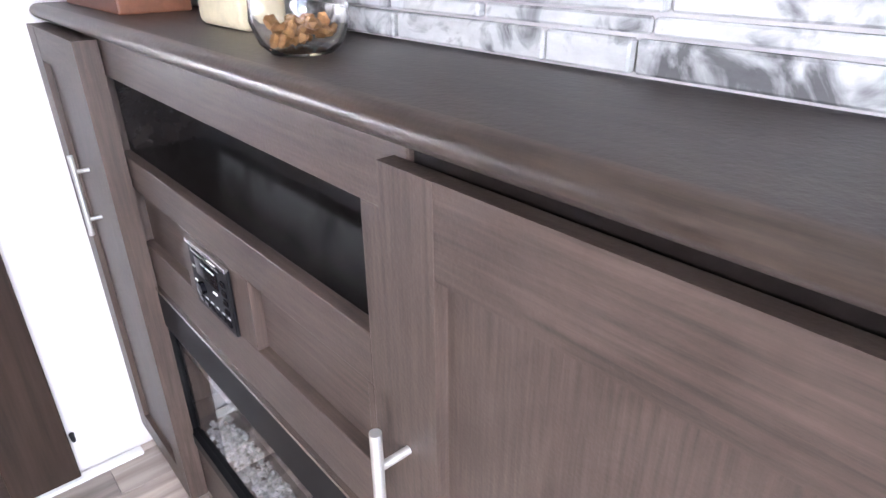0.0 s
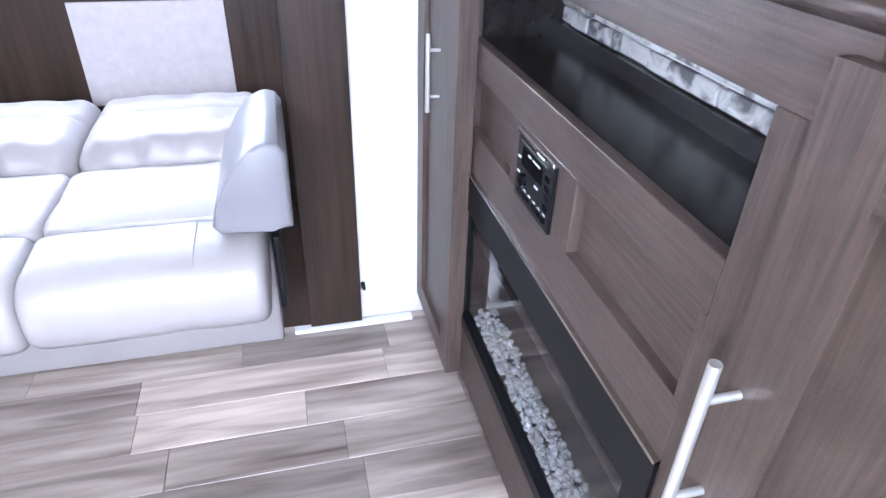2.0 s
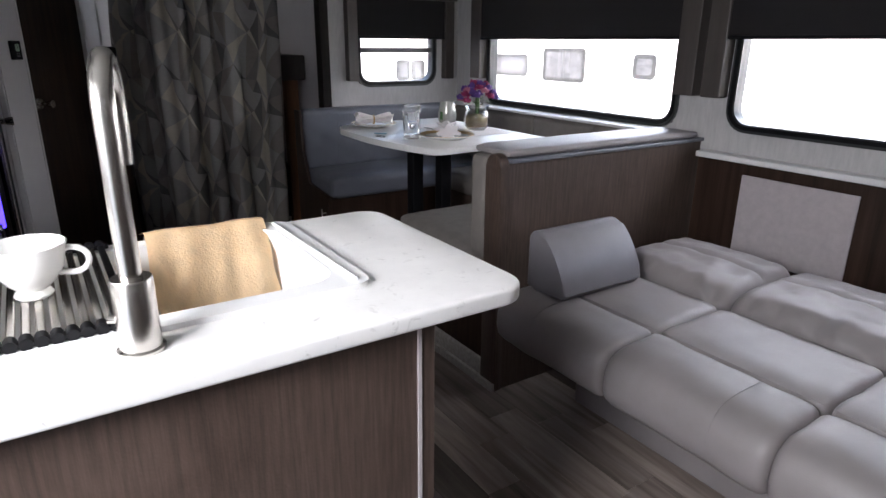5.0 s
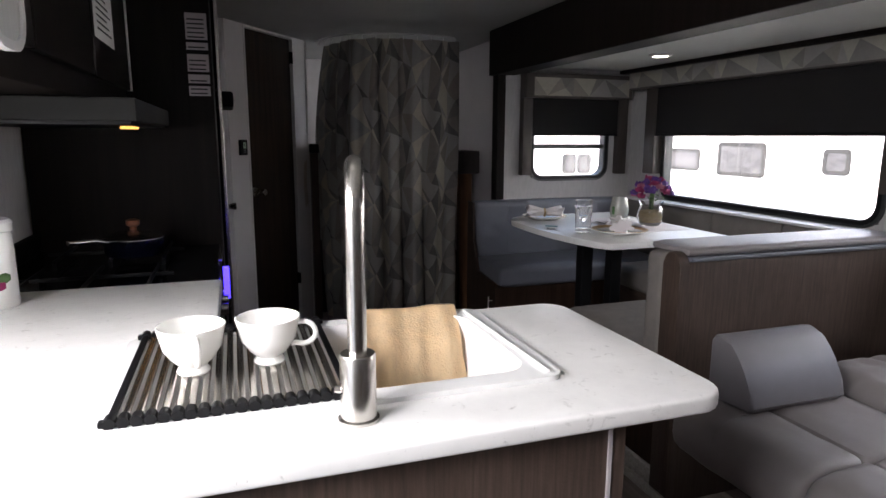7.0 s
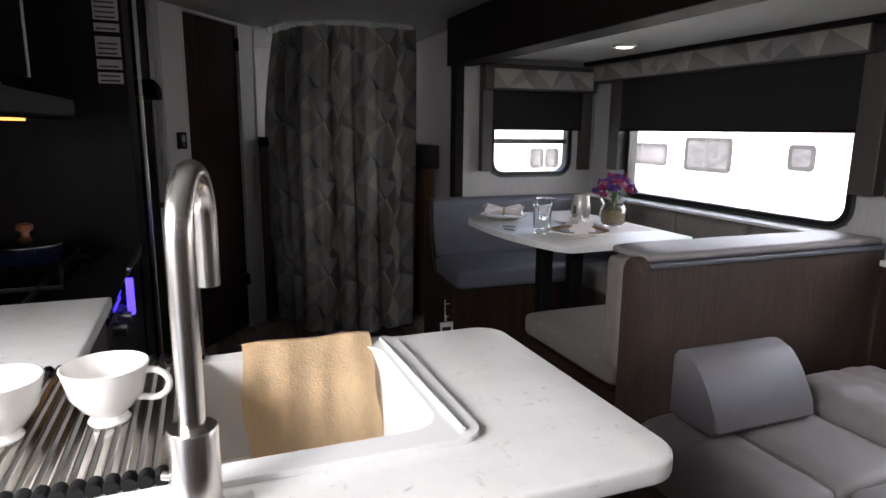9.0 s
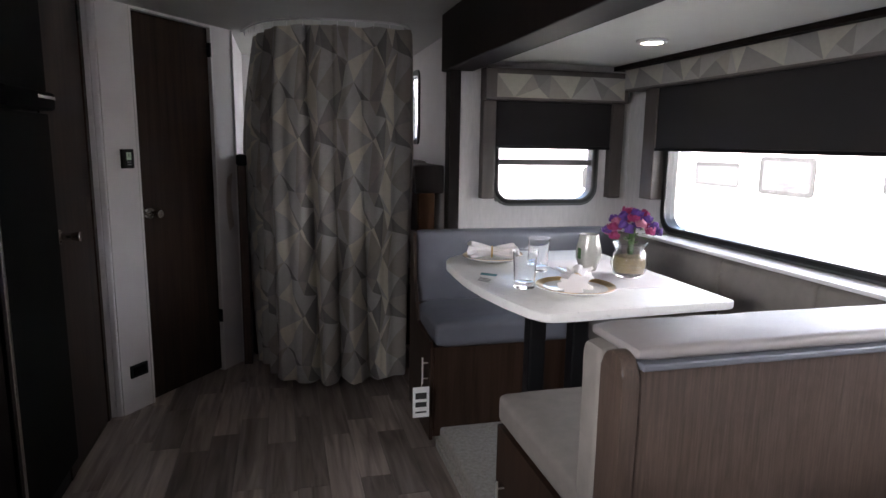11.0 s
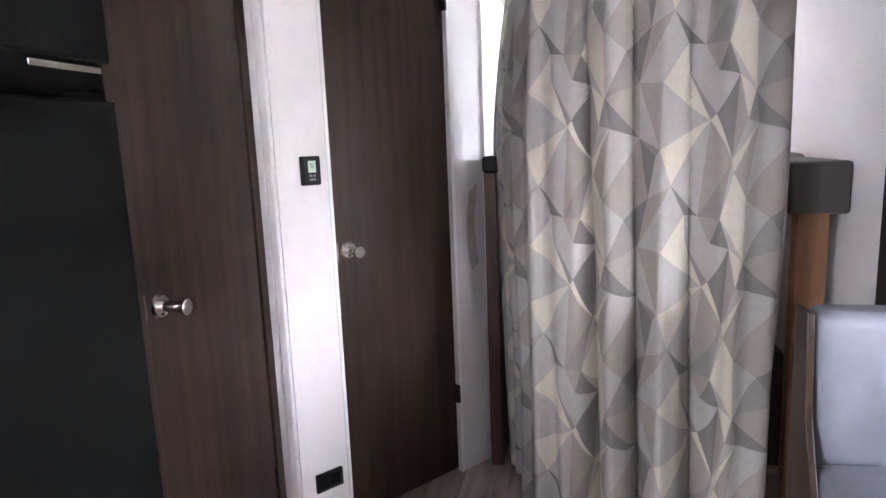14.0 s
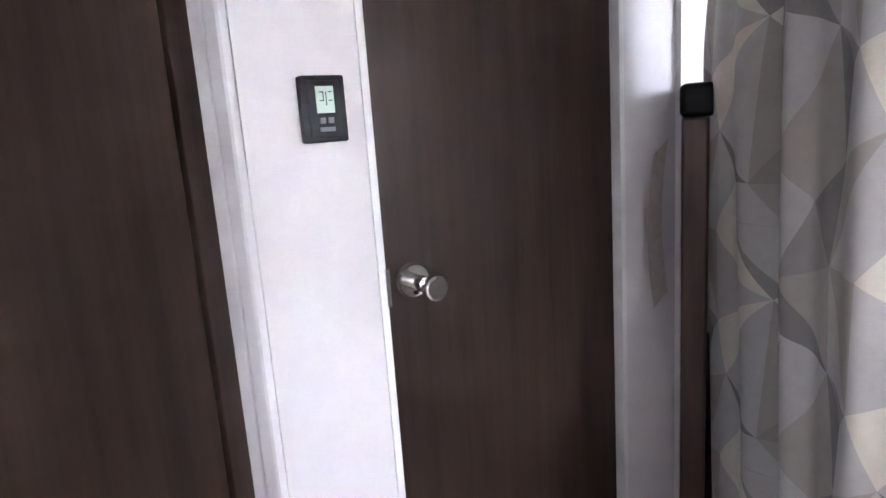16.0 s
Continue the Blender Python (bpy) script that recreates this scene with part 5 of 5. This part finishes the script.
part("handle_end", box(-0.6125, -0.6085, 2.63, 2.79, 1.478, 1.490, 0.0015), CHROME, hb, "chrome accent")
part("chrome_strip", box(-0.672, -0.655, 2.366, 2.382, 0.10, 1.95, 0.004), STEEL, frd, "bright steel edge strip")
part("kick_plate", box(-0.72, -0.70, 2.37, 2.888, 0.0, 0.06), BLACK, frd)
for z0, z1 in ((1.66, 1.75), (1.625, 1.65), (1.55, 1.61), (1.51, 1.54), (1.466, 1.50)):
    st = thing("warning_sticker", "pale printed warning sticker on the fridge surround", "sticker", (-0.725, 2.118, z0), group="warning stickers")
    part("sheet", box(-0.762, -0.69, 2.1175, 2.1195, z0, z1), material("sticker_paper", (0.45, 0.40, 0.41), 0.6), st)
    for k in range(max(1, int((z1 - z0) / 0.016))):
        part("line", box(-0.756, -0.70, 2.1165, 2.1175, z0 + 0.006 + k * 0.015, z0 + 0.011 + k * 0.015), INK, st)


def door_knob(parent, at, out):
    """A round rosette with a straight neck and a flared, flat-ended knob."""
    at, out = Vector(at), Vector(out).normalized()
    h = part("door_knob", tube(at + out * 0.048, at + out * 0.076, 0.0145, 28, 0.0195), CHROME, parent, "satin nickel door knob", True)
    part("rosette", tube(at, at + out * 0.008, 0.030, 28, 0.026), CHROME, h, smooth=True)
    part("neck", tube(at + out * 0.008, at + out * 0.048, 0.0135, 20), CHROME, h, smooth=True)
    part("end_cap", tube(at + out * 0.076, at + out * 0.078, 0.0185, 28, 0.0165), CHROME, h, smooth=True)
    part("key_hole", tube(at - Vector((0, 0, 0.019)) + out * 0.007, at - Vector((0, 0, 0.019)) + out * 0.010, 0.004, 10), BLACK, h)
    return h


XD = -0.70
d1 = thing("door_1", "dark brown laminate interior door with a nickel knob", "door", (XD, 3.19, 0), kind="structure")
part("leaf", box(XD - 0.035, XD, 2.936, 3.436, 0.01, 1.95, 0.002), DOOR_WOOD, d1)
part("jamb", box(XD - 0.05, XD + 0.004, 2.892, 2.933, 0.0, CEIL_Z - 0.001, 0.002), DOOR_WOOD, d1)
part("jamb", box(XD - 0.05, XD + 0.006, 3.440, 3.480, 0.0, CEIL_Z - 0.001, 0.002), DOOR_WOOD, d1)
part("header", box(XD - 0.05, XD + 0.004, 2.934, 3.439, 1.953, CEIL_Z - 0.001), DOOR_WOOD, d1)
door_knob(d1, (XD, 2.985, 0.972), (1, 0, 0))
part("strike", box(XD - 0.01, XD + 0.003, 2.930, 2.937, 0.95, 1.01), CHROME, d1)
for z in (1.85, 0.25):
    part("hinge", box(XD + 0.0, XD + 0.009, 3.430, 3.444, z, z + 0.07, 0.002), BLACK, d1)

LILAC = material("grey_door_casing", (0.62, 0.60, 0.61), 0.5, vary=0.05)
cas = [wall("trim_casing", "ribbed pale door casing at the wall corner", box(XD - 0.02, XD + 0.026, 3.4815, 3.51, 0.0, CEIL_Z - 0.001, 0.004), LILAC, "trim"),
       wall("trim_casing", "ribbed pale door casing at the wall corner", box(XD + 0.0265, XD + 0.056, 3.478, 3.515, 0.0, CEIL_Z - 0.001, 0.006), LILAC, "trim")]

# angled wall with the bathroom door
A, B = Vector((-0.660, 3.460)), Vector((-0.118, 4.185))
D = (B - A).normalized()
N = Vector((D.y, -D.x))
LEN = (B - A).length


def along(s, d=0.0):
    p = A + D * s + N * d
    return (p.x, p.y)


def slab(s0, s1, d0, d1_, z0, z1, bevel=0.0):
    return prism([along(s0, d0), along(s1, d0), along(s1, d1_), along(s0, d1_)], "z", z0, z1, bevel)


S0, S1 = 0.225, 0.735
wall("wall_angled_strip", "white wall strip beside the bathroom door", slab(0.036, S0 - 0.012, -0.05, 0.0, 0.0, CEIL_Z), WHITE_WALL)
wall("wall_angled_end", "white wall strip beside the bathroom door", slab(S1 + 0.012, LEN, -0.05, 0.0, 0.0, CEIL_Z), WHITE_WALL)
wall("wall_angled_top", "white wall over the bathroom door", slab(S0 - 0.012, S1 + 0.012, -0.05, 0.0, 1.965, CEIL_Z), WHITE_WALL)
d2 = thing("door_2", "dark brown laminate bathroom door with a nickel knob", "door", (*along(0.48), 0), kind="structure")
part("leaf", slab(S0, S1, -0.045, -0.018, 0.012, 1.952), DOOR_WOOD, d2)
for s0, s1 in ((S0 - 0.014, S0 - 0.002), (S1 + 0.002, S1 + 0.014)):
    part("jamb", slab(s0, s1, -0.045, 0.004, 0.0, 1.966), WHITE_TRIM, d2, "thin white jamb")
part("header", slab(S0 - 0.002, S1 + 0.002, -0.045, 0.004, 1.955, 1.966), WHITE_TRIM, d2)
hx, hy = along(S0 + 0.055, -0.018)
door_knob(d2, (hx, hy, 0.983), (N.x, N.y, 0))
part("latch_plate", slab(S0 - 0.004, S0 + 0.003, -0.018, 0.0065, 0.955, 1.015), CHROME, d2, "white metal latch plate")
for z in (1.80, 0.30):
    part("hinge", slab(S1 - 0.006, S1 + 0.004, -0.018, 0.006, z, z + 0.075), BLACK, d2)

the = thing("thermostat", "black wall thermostat with a green display and buttons", "thermostat", (*along(0.145), 1.21))
part("case", slab(0.115, 0.178, 0.0, 0.016, 1.212, 1.303, 0.003), BLACK, the)
part("face", slab(0.123, 0.170, 0.016, 0.019, 1.220, 1.296, 0.001), material("dark_grey_plastic", (0.014, 0.014, 0.016), 0.55, spec=0.15), the)
part("display", slab(0.134, 0.160, 0.019, 0.0200, 1.252, 1.288), material("lcd_display", (0.46, 0.58, 0.46), 0.2), the, "pale green display")
for s0, s1, z0, z1 in ((0.137, 0.145, 1.238, 1.246), (0.149, 0.157, 1.238, 1.246), (0.136, 0.158, 1.227, 1.233)):
    part("button", slab(s0, s1, 0.019, 0.0208, z0, z1), material("grey_button", (0.12, 0.12, 0.13), 0.5), the)
for s0, s1, z0, z1 in ((0.139, 0.145, 1.268, 1.2695), (0.1438, 0.1452, 1.268, 1.2805), (0.139, 0.145, 1.2795, 1.281), (0.148, 0.1494, 1.262, 1.2805), (0.152, 0.1575, 1.2795, 1.281), (0.152, 0.1575, 1.268, 1.2695)):
    part("digit_bar", slab(s0, s1, 0.0200, 0.0203, z0, z1), INK, the)
ven = thing("wall_outlet_cover", "black rounded outlet cover low on the wall", "outlet", (*along(0.15), 0.19))
part("cover", slab(0.085, 0.185, 0.0, 0.010, 0.175, 0.242, 0.004), BLACK, ven, smooth=True)
part("recess", slab(0.098, 0.172, 0.010, 0.0125, 0.188, 0.229, 0.001), BLACK_GLOSS, ven)

# ---- bunk corner ----
wall("wall_bunk_side", "white partition beside the bunks", box(B.x - 0.05, B.x, B.y, Y1, 0.0, CEIL_Z), WHITE_WALL)
wall("trim_bunk_corner", "thin white corner bead", box(B.x - 0.004, B.x + 0.008, B.y - 0.004, B.y + 0.008, 0.0, CEIL_Z - 0.001), WHITE_TRIM, "trim")
bpost = thing("bunk_post", "dark wooden bunk post with a black padded cap", "post", (-0.085, 4.2, 0))
part("post", box(-0.108, -0.058, 4.12, 4.30, 0.0, 1.208, 0.006), material("reddish_brown_wood", (0.07, 0.034, 0.022), 0.45, vary=0.3, grain=(40, 40, 3)), bpost)
part("cap", box(-0.112, -0.045, 4.11, 4.32, 1.208, 1.272, 0.012, 3), BLACK, bpost, "black padded cap", True)
bunk = thing("bunk_bed", "upper bunk with a dark edge board and brown post", "bunk bed", (0.5, 4.6, 0))
part("edge_board", box(-0.06, 1.075, 4.28, 4.31, 1.06, 1.20, 0.01), BOARD, bunk)
part("mattress", box(-0.06, 1.075, 4.31, 5.18, 1.10, 1.24, 0.03, 3), TAUPE, bunk, smooth=True)
part("end_block", box(0.90, 1.078, 3.90, 4.278, 1.06, 1.225, 0.012, 3), BOARD, bunk, "dark padded end block", True)
part("post", box(0.935, 1.03, 3.93, 3.99, 0.0, 1.06, 0.004), material("orange_brown_wood", (0.20, 0.095, 0.045), 0.45, vary=0.25, grain=(30, 30, 3)), bunk, "orange brown wooden post")
part("lower_bed", box(-0.06, 1.075, 4.28, 5.18, 0.0, 0.42, 0.02), DOOR_WOOD, bunk)
stp = thing("curtain_tieback", "taupe fabric curtain tie-back hanging on the wall", "tie-back", (-0.15, 4.2, 0.95))
pts = [(-0.146 - 0.010 * math.sin(math.pi * k / 10), 4.105 - 0.022 * math.sin(math.pi * k / 10), 1.155 - 0.31 * k / 10) for k in range(11)]
bm = bmesh.new()
rows = [[bm.verts.new((p[0] + D.x * w, p[1] + D.y * w, p[2] + 0.02 * w / 0.03)) for w in (-0.021, 0.0, 0.021)] for p in pts]
for a_, b_ in zip(rows, rows[1:]):
    for k in range(2):
        bm.faces.new((a_[k], a_[k + 1], b_[k + 1], b_[k]))
bmesh.ops.solidify(bm, geom=bm.faces[:], thickness=0.006)
part("strap", bm, material("pale_taupe_fabric", (0.50, 0.43, 0.38), 0.7, vary=0.15, grain=(60, 60, 60), bump=0.3, bump_scale=500), stp, smooth=True)
bw = thing("window_4", "narrow rounded bunk window in the side wall", "window", (XM, 4.78, 1.37), kind="structure")
o, i1 = rounded(4.595, 4.975, 1.345, 1.855, 0.07), rounded(4.63, 4.94, 1.38, 1.82, 0.055)
part("frame", ring(o, i1, "x", XM - 0.012, XM + 0.04), FRAME, bw, smooth=True)
part("pane", box(XM + 0.02, XM + 0.024, 4.62, 4.95, 1.37, 1.83), CLEAR, bw).visible_shadow = False
sw = thing("light_switch", "small black wall switch", "switch", (XM, 3.62, 1.45))
part("plate", box(XM - 0.008, XM, 3.60, 3.635, 1.40, 1.49, 0.003), BLACK, sw)

# curtain
PLAN = [Vector(p) for p in ((-0.055, 4.16), (0.02, 3.92), (0.13, 3.75), (0.30, 3.655), (0.50, 3.63), (0.72, 3.645), (0.82, 3.73), (0.855, 3.93))]
seg = [0.0]
for p, q in zip(PLAN, PLAN[1:]):
    seg.append(seg[-1] + (q - p).length)
CW = 2.0


def on_plan(s):
    s = max(0.0, min(seg[-1] - 1e-6, s))
    k = max(i for i in range(len(seg) - 1) if seg[i] <= s)
    f = (s - seg[k]) / (seg[k + 1] - seg[k])
    p0, p1, p2, p3 = PLAN[max(k - 1, 0)], PLAN[k], PLAN[k + 1], PLAN[min(k + 2, len(PLAN) - 1)]
    return 0.5 * ((2 * p1) + (p2 - p0) * f + (2 * p0 - 5 * p1 + 4 * p2 - p3) * f * f + (3 * p1 - p0 - 3 * p2 + p3) * f ** 3)


FOLDS = [(0.013, 31.0, 1.1), (0.006, 57.0, 2.0)]


def cloth_at(u, v):
    """The curtain's place for a point of the cloth: u along its hem, v up."""
    s = u / CW * seg[-1]
    p = on_plan(s)
    t_ = (on_plan(s + 0.01) - on_plan(s - 0.01)).normalized()
    n_ = Vector((t_.y, -t_.x))
    h = v / 1.92
    k = 8.2 * u + 0.4 + 2.6 * noise.noise(Vector((u * 1.6, v * 0.30, 0.3)))
    deep = 0.095 + 0.04 * noise.noise(Vector((u * 4.1, v * 0.5, 8.0)))
    wave = deep * (abs(math.sin(k)) ** 0.55 - 0.6)
    for a, f, ph in FOLDS:
        k = f * u + ph + 1.8 * noise.noise(Vector((u * 1.3, v * 0.35, ph)))
        wave += a * math.sin(k)
    wave *= 0.7 + 0.55 * (1 - h)
    wave += 0.02 * noise.noise(Vector((u * 3, v * 1.2, 5)))
    c = Vector((0.42, 3.80))
    shrink = 1 - 0.13 * max(0.0, 1 - h * 1.15)
    q = Vector((c.x + (p.x - c.x) * shrink, p.y)) + n_ * wave
    q.x += 0.085 * max(0.0, (h - 0.66) / 0.34) ** 1.4 * max(0.0, 1 - 1.6 * s / seg[-1])
    sag = 0.012 * abs(math.sin(u * 11.5)) * max(0.0, (h - 0.93) / 0.07)
    return Vector((q.x, q.y, 0.035 + v - sag + 0.012 * noise.noise(Vector((u * 4, 1, 2))) * (1 - h)))


cur = thing("bunk_curtain", "grey and ivory curtain printed with irregular triangles, hanging closed", "curtain", (0.42, 3.8, 0))
cl = part("cloth", facets(0.0, CW, 0.0, 1.905, 0.112, 0.160, cloth_at, 14, 11, (5, 3)), TRI, cur, "triangle patterned cloth", True)
tk = [(*on_plan(seg[-1] * k / 30), CEIL_Z - 0.008) for k in range(31)]
part("track", sweep(tk, 0.006, 8), WHITE_TRIM, cur, "white ceiling track")
for k in range(1, 16):
    p = on_plan(seg[-1] * k / 16)
    part("hook", tube((p.x, p.y, CEIL_Z - 0.04), (p.x, p.y, CEIL_Z - 0.012), 0.003, 6), WHITE_TRIM, cur)

# ---- faux stone wall behind the console ----
def stone_material():
    m = material("whitewashed_stone", (0.55, 0.545, 0.54), 0.75, vary=0.2, grain=(18, 18, 40), bump=0.6, bump_scale=90)
    nt = m.node_tree
    b_ = nt.nodes["Principled BSDF"]
    src = b_.inputs["Base Color"].links[0].from_socket
    geo, info = nt.nodes.new("ShaderNodeNewGeometry"), nt.nodes.new("ShaderNodeObjectInfo")
    n_ = nt.nodes.new("ShaderNodeTexNoise")
    n_.inputs["Scale"].default_value, n_.inputs["Detail"].default_value, n_.inputs["Distortion"].default_value = 17, 8, 1.6
    nt.links.new(geo.outputs["Position"], n_.inputs["Vector"])
    ad = nt.nodes.new("ShaderNodeMath")
    ad.operation = "MULTIPLY_ADD"
    nt.links.new(info.outputs["Random"], ad.inputs[0])
    ad.inputs[1].default_value = 0.30
    nt.links.new(n_.outputs["Fac"], ad.inputs[2])
    rp = nt.nodes.new("ShaderNodeValToRGB")
    rp.color_ramp.elements[0].position, rp.color_ramp.elements[0].color = 0.62, (1, 1, 1, 1)
    rp.color_ramp.elements[1].position, rp.color_ramp.elements[1].color = 0.80, (0.22, 0.215, 0.22, 1)
    nt.links.new(ad.outputs[0], rp.inputs[0])
    mx = nt.nodes.new("ShaderNodeVectorMath")
    mx.operation = "MULTIPLY"
    nt.links.new(src, mx.inputs[0])
    nt.links.new(rp.outputs[0], mx.inputs[1])
    nt.links.new(mx.outputs[0], b_.inputs["Base Color"])
    return m


STONE = stone_material()
south = bpy.data.objects["wall_south"]
rng = random.Random(21)
def stones(x_from, x_to, z_from, z_to):
    z = z_from
    while z < z_to:
        h = rng.choice((0.018, 0.032, 0.045, 0.06))
        h = min(h, z_to - z + 0.001)
        x = x_from - rng.uniform(0, 0.12)
        while x < x_to:
            w_ = rng.uniform(0.07, 0.24)
            d = rng.uniform(0.006, 0.016)
            bm_ = box(max(x, x_from) + 0.002, min(x + w_, x_to) - 0.002, Y0 + 0.001, Y0 + d, z + 0.0018, z + h - 0.0018, 0.0022, 1)
            part("stone", bm_, STONE, south)
            x += w_
        z += h


stones(-1.2, 1.07, TOPZ + 0.002, 1.60)
stones(NX0, NX1, 0.957, 1.076)

# ---- floor planks ----
flo = bpy.data.objects["floor"]
rng = random.Random(7)
PW = 0.125
x = -0.70
meshes = {}
while x < XM - 0.005:
    y = Y0 + rng.uniform(-0.6, 0.0)
    w_ = min(PW, XM - x)
    while y < 4.6:
        L = rng.choice((0.42, 0.55, 0.66))
        y0, y1 = max(y, Y0), min(y + L, 4.6)
        if y1 - y0 > 0.03:
            key = (round(w_, 3), round(y1 - y0, 3))
            if key not in meshes:
                ob = part("plank", box(-w_ / 2 + 0.0006, w_ / 2 - 0.0006, -(y1 - y0) / 2 + 0.0006, (y1 - y0) / 2 - 0.0006, -0.004, 0.0, 0.0008, 1), PLANK, None)
                meshes[key] = ob.data
            else:
                ob = new("plank", meshes[key])
            ob.parent = flo
            ob.location = (x + w_ / 2, (y0 + y1) / 2, 0.0)
        y += L
    x += PW
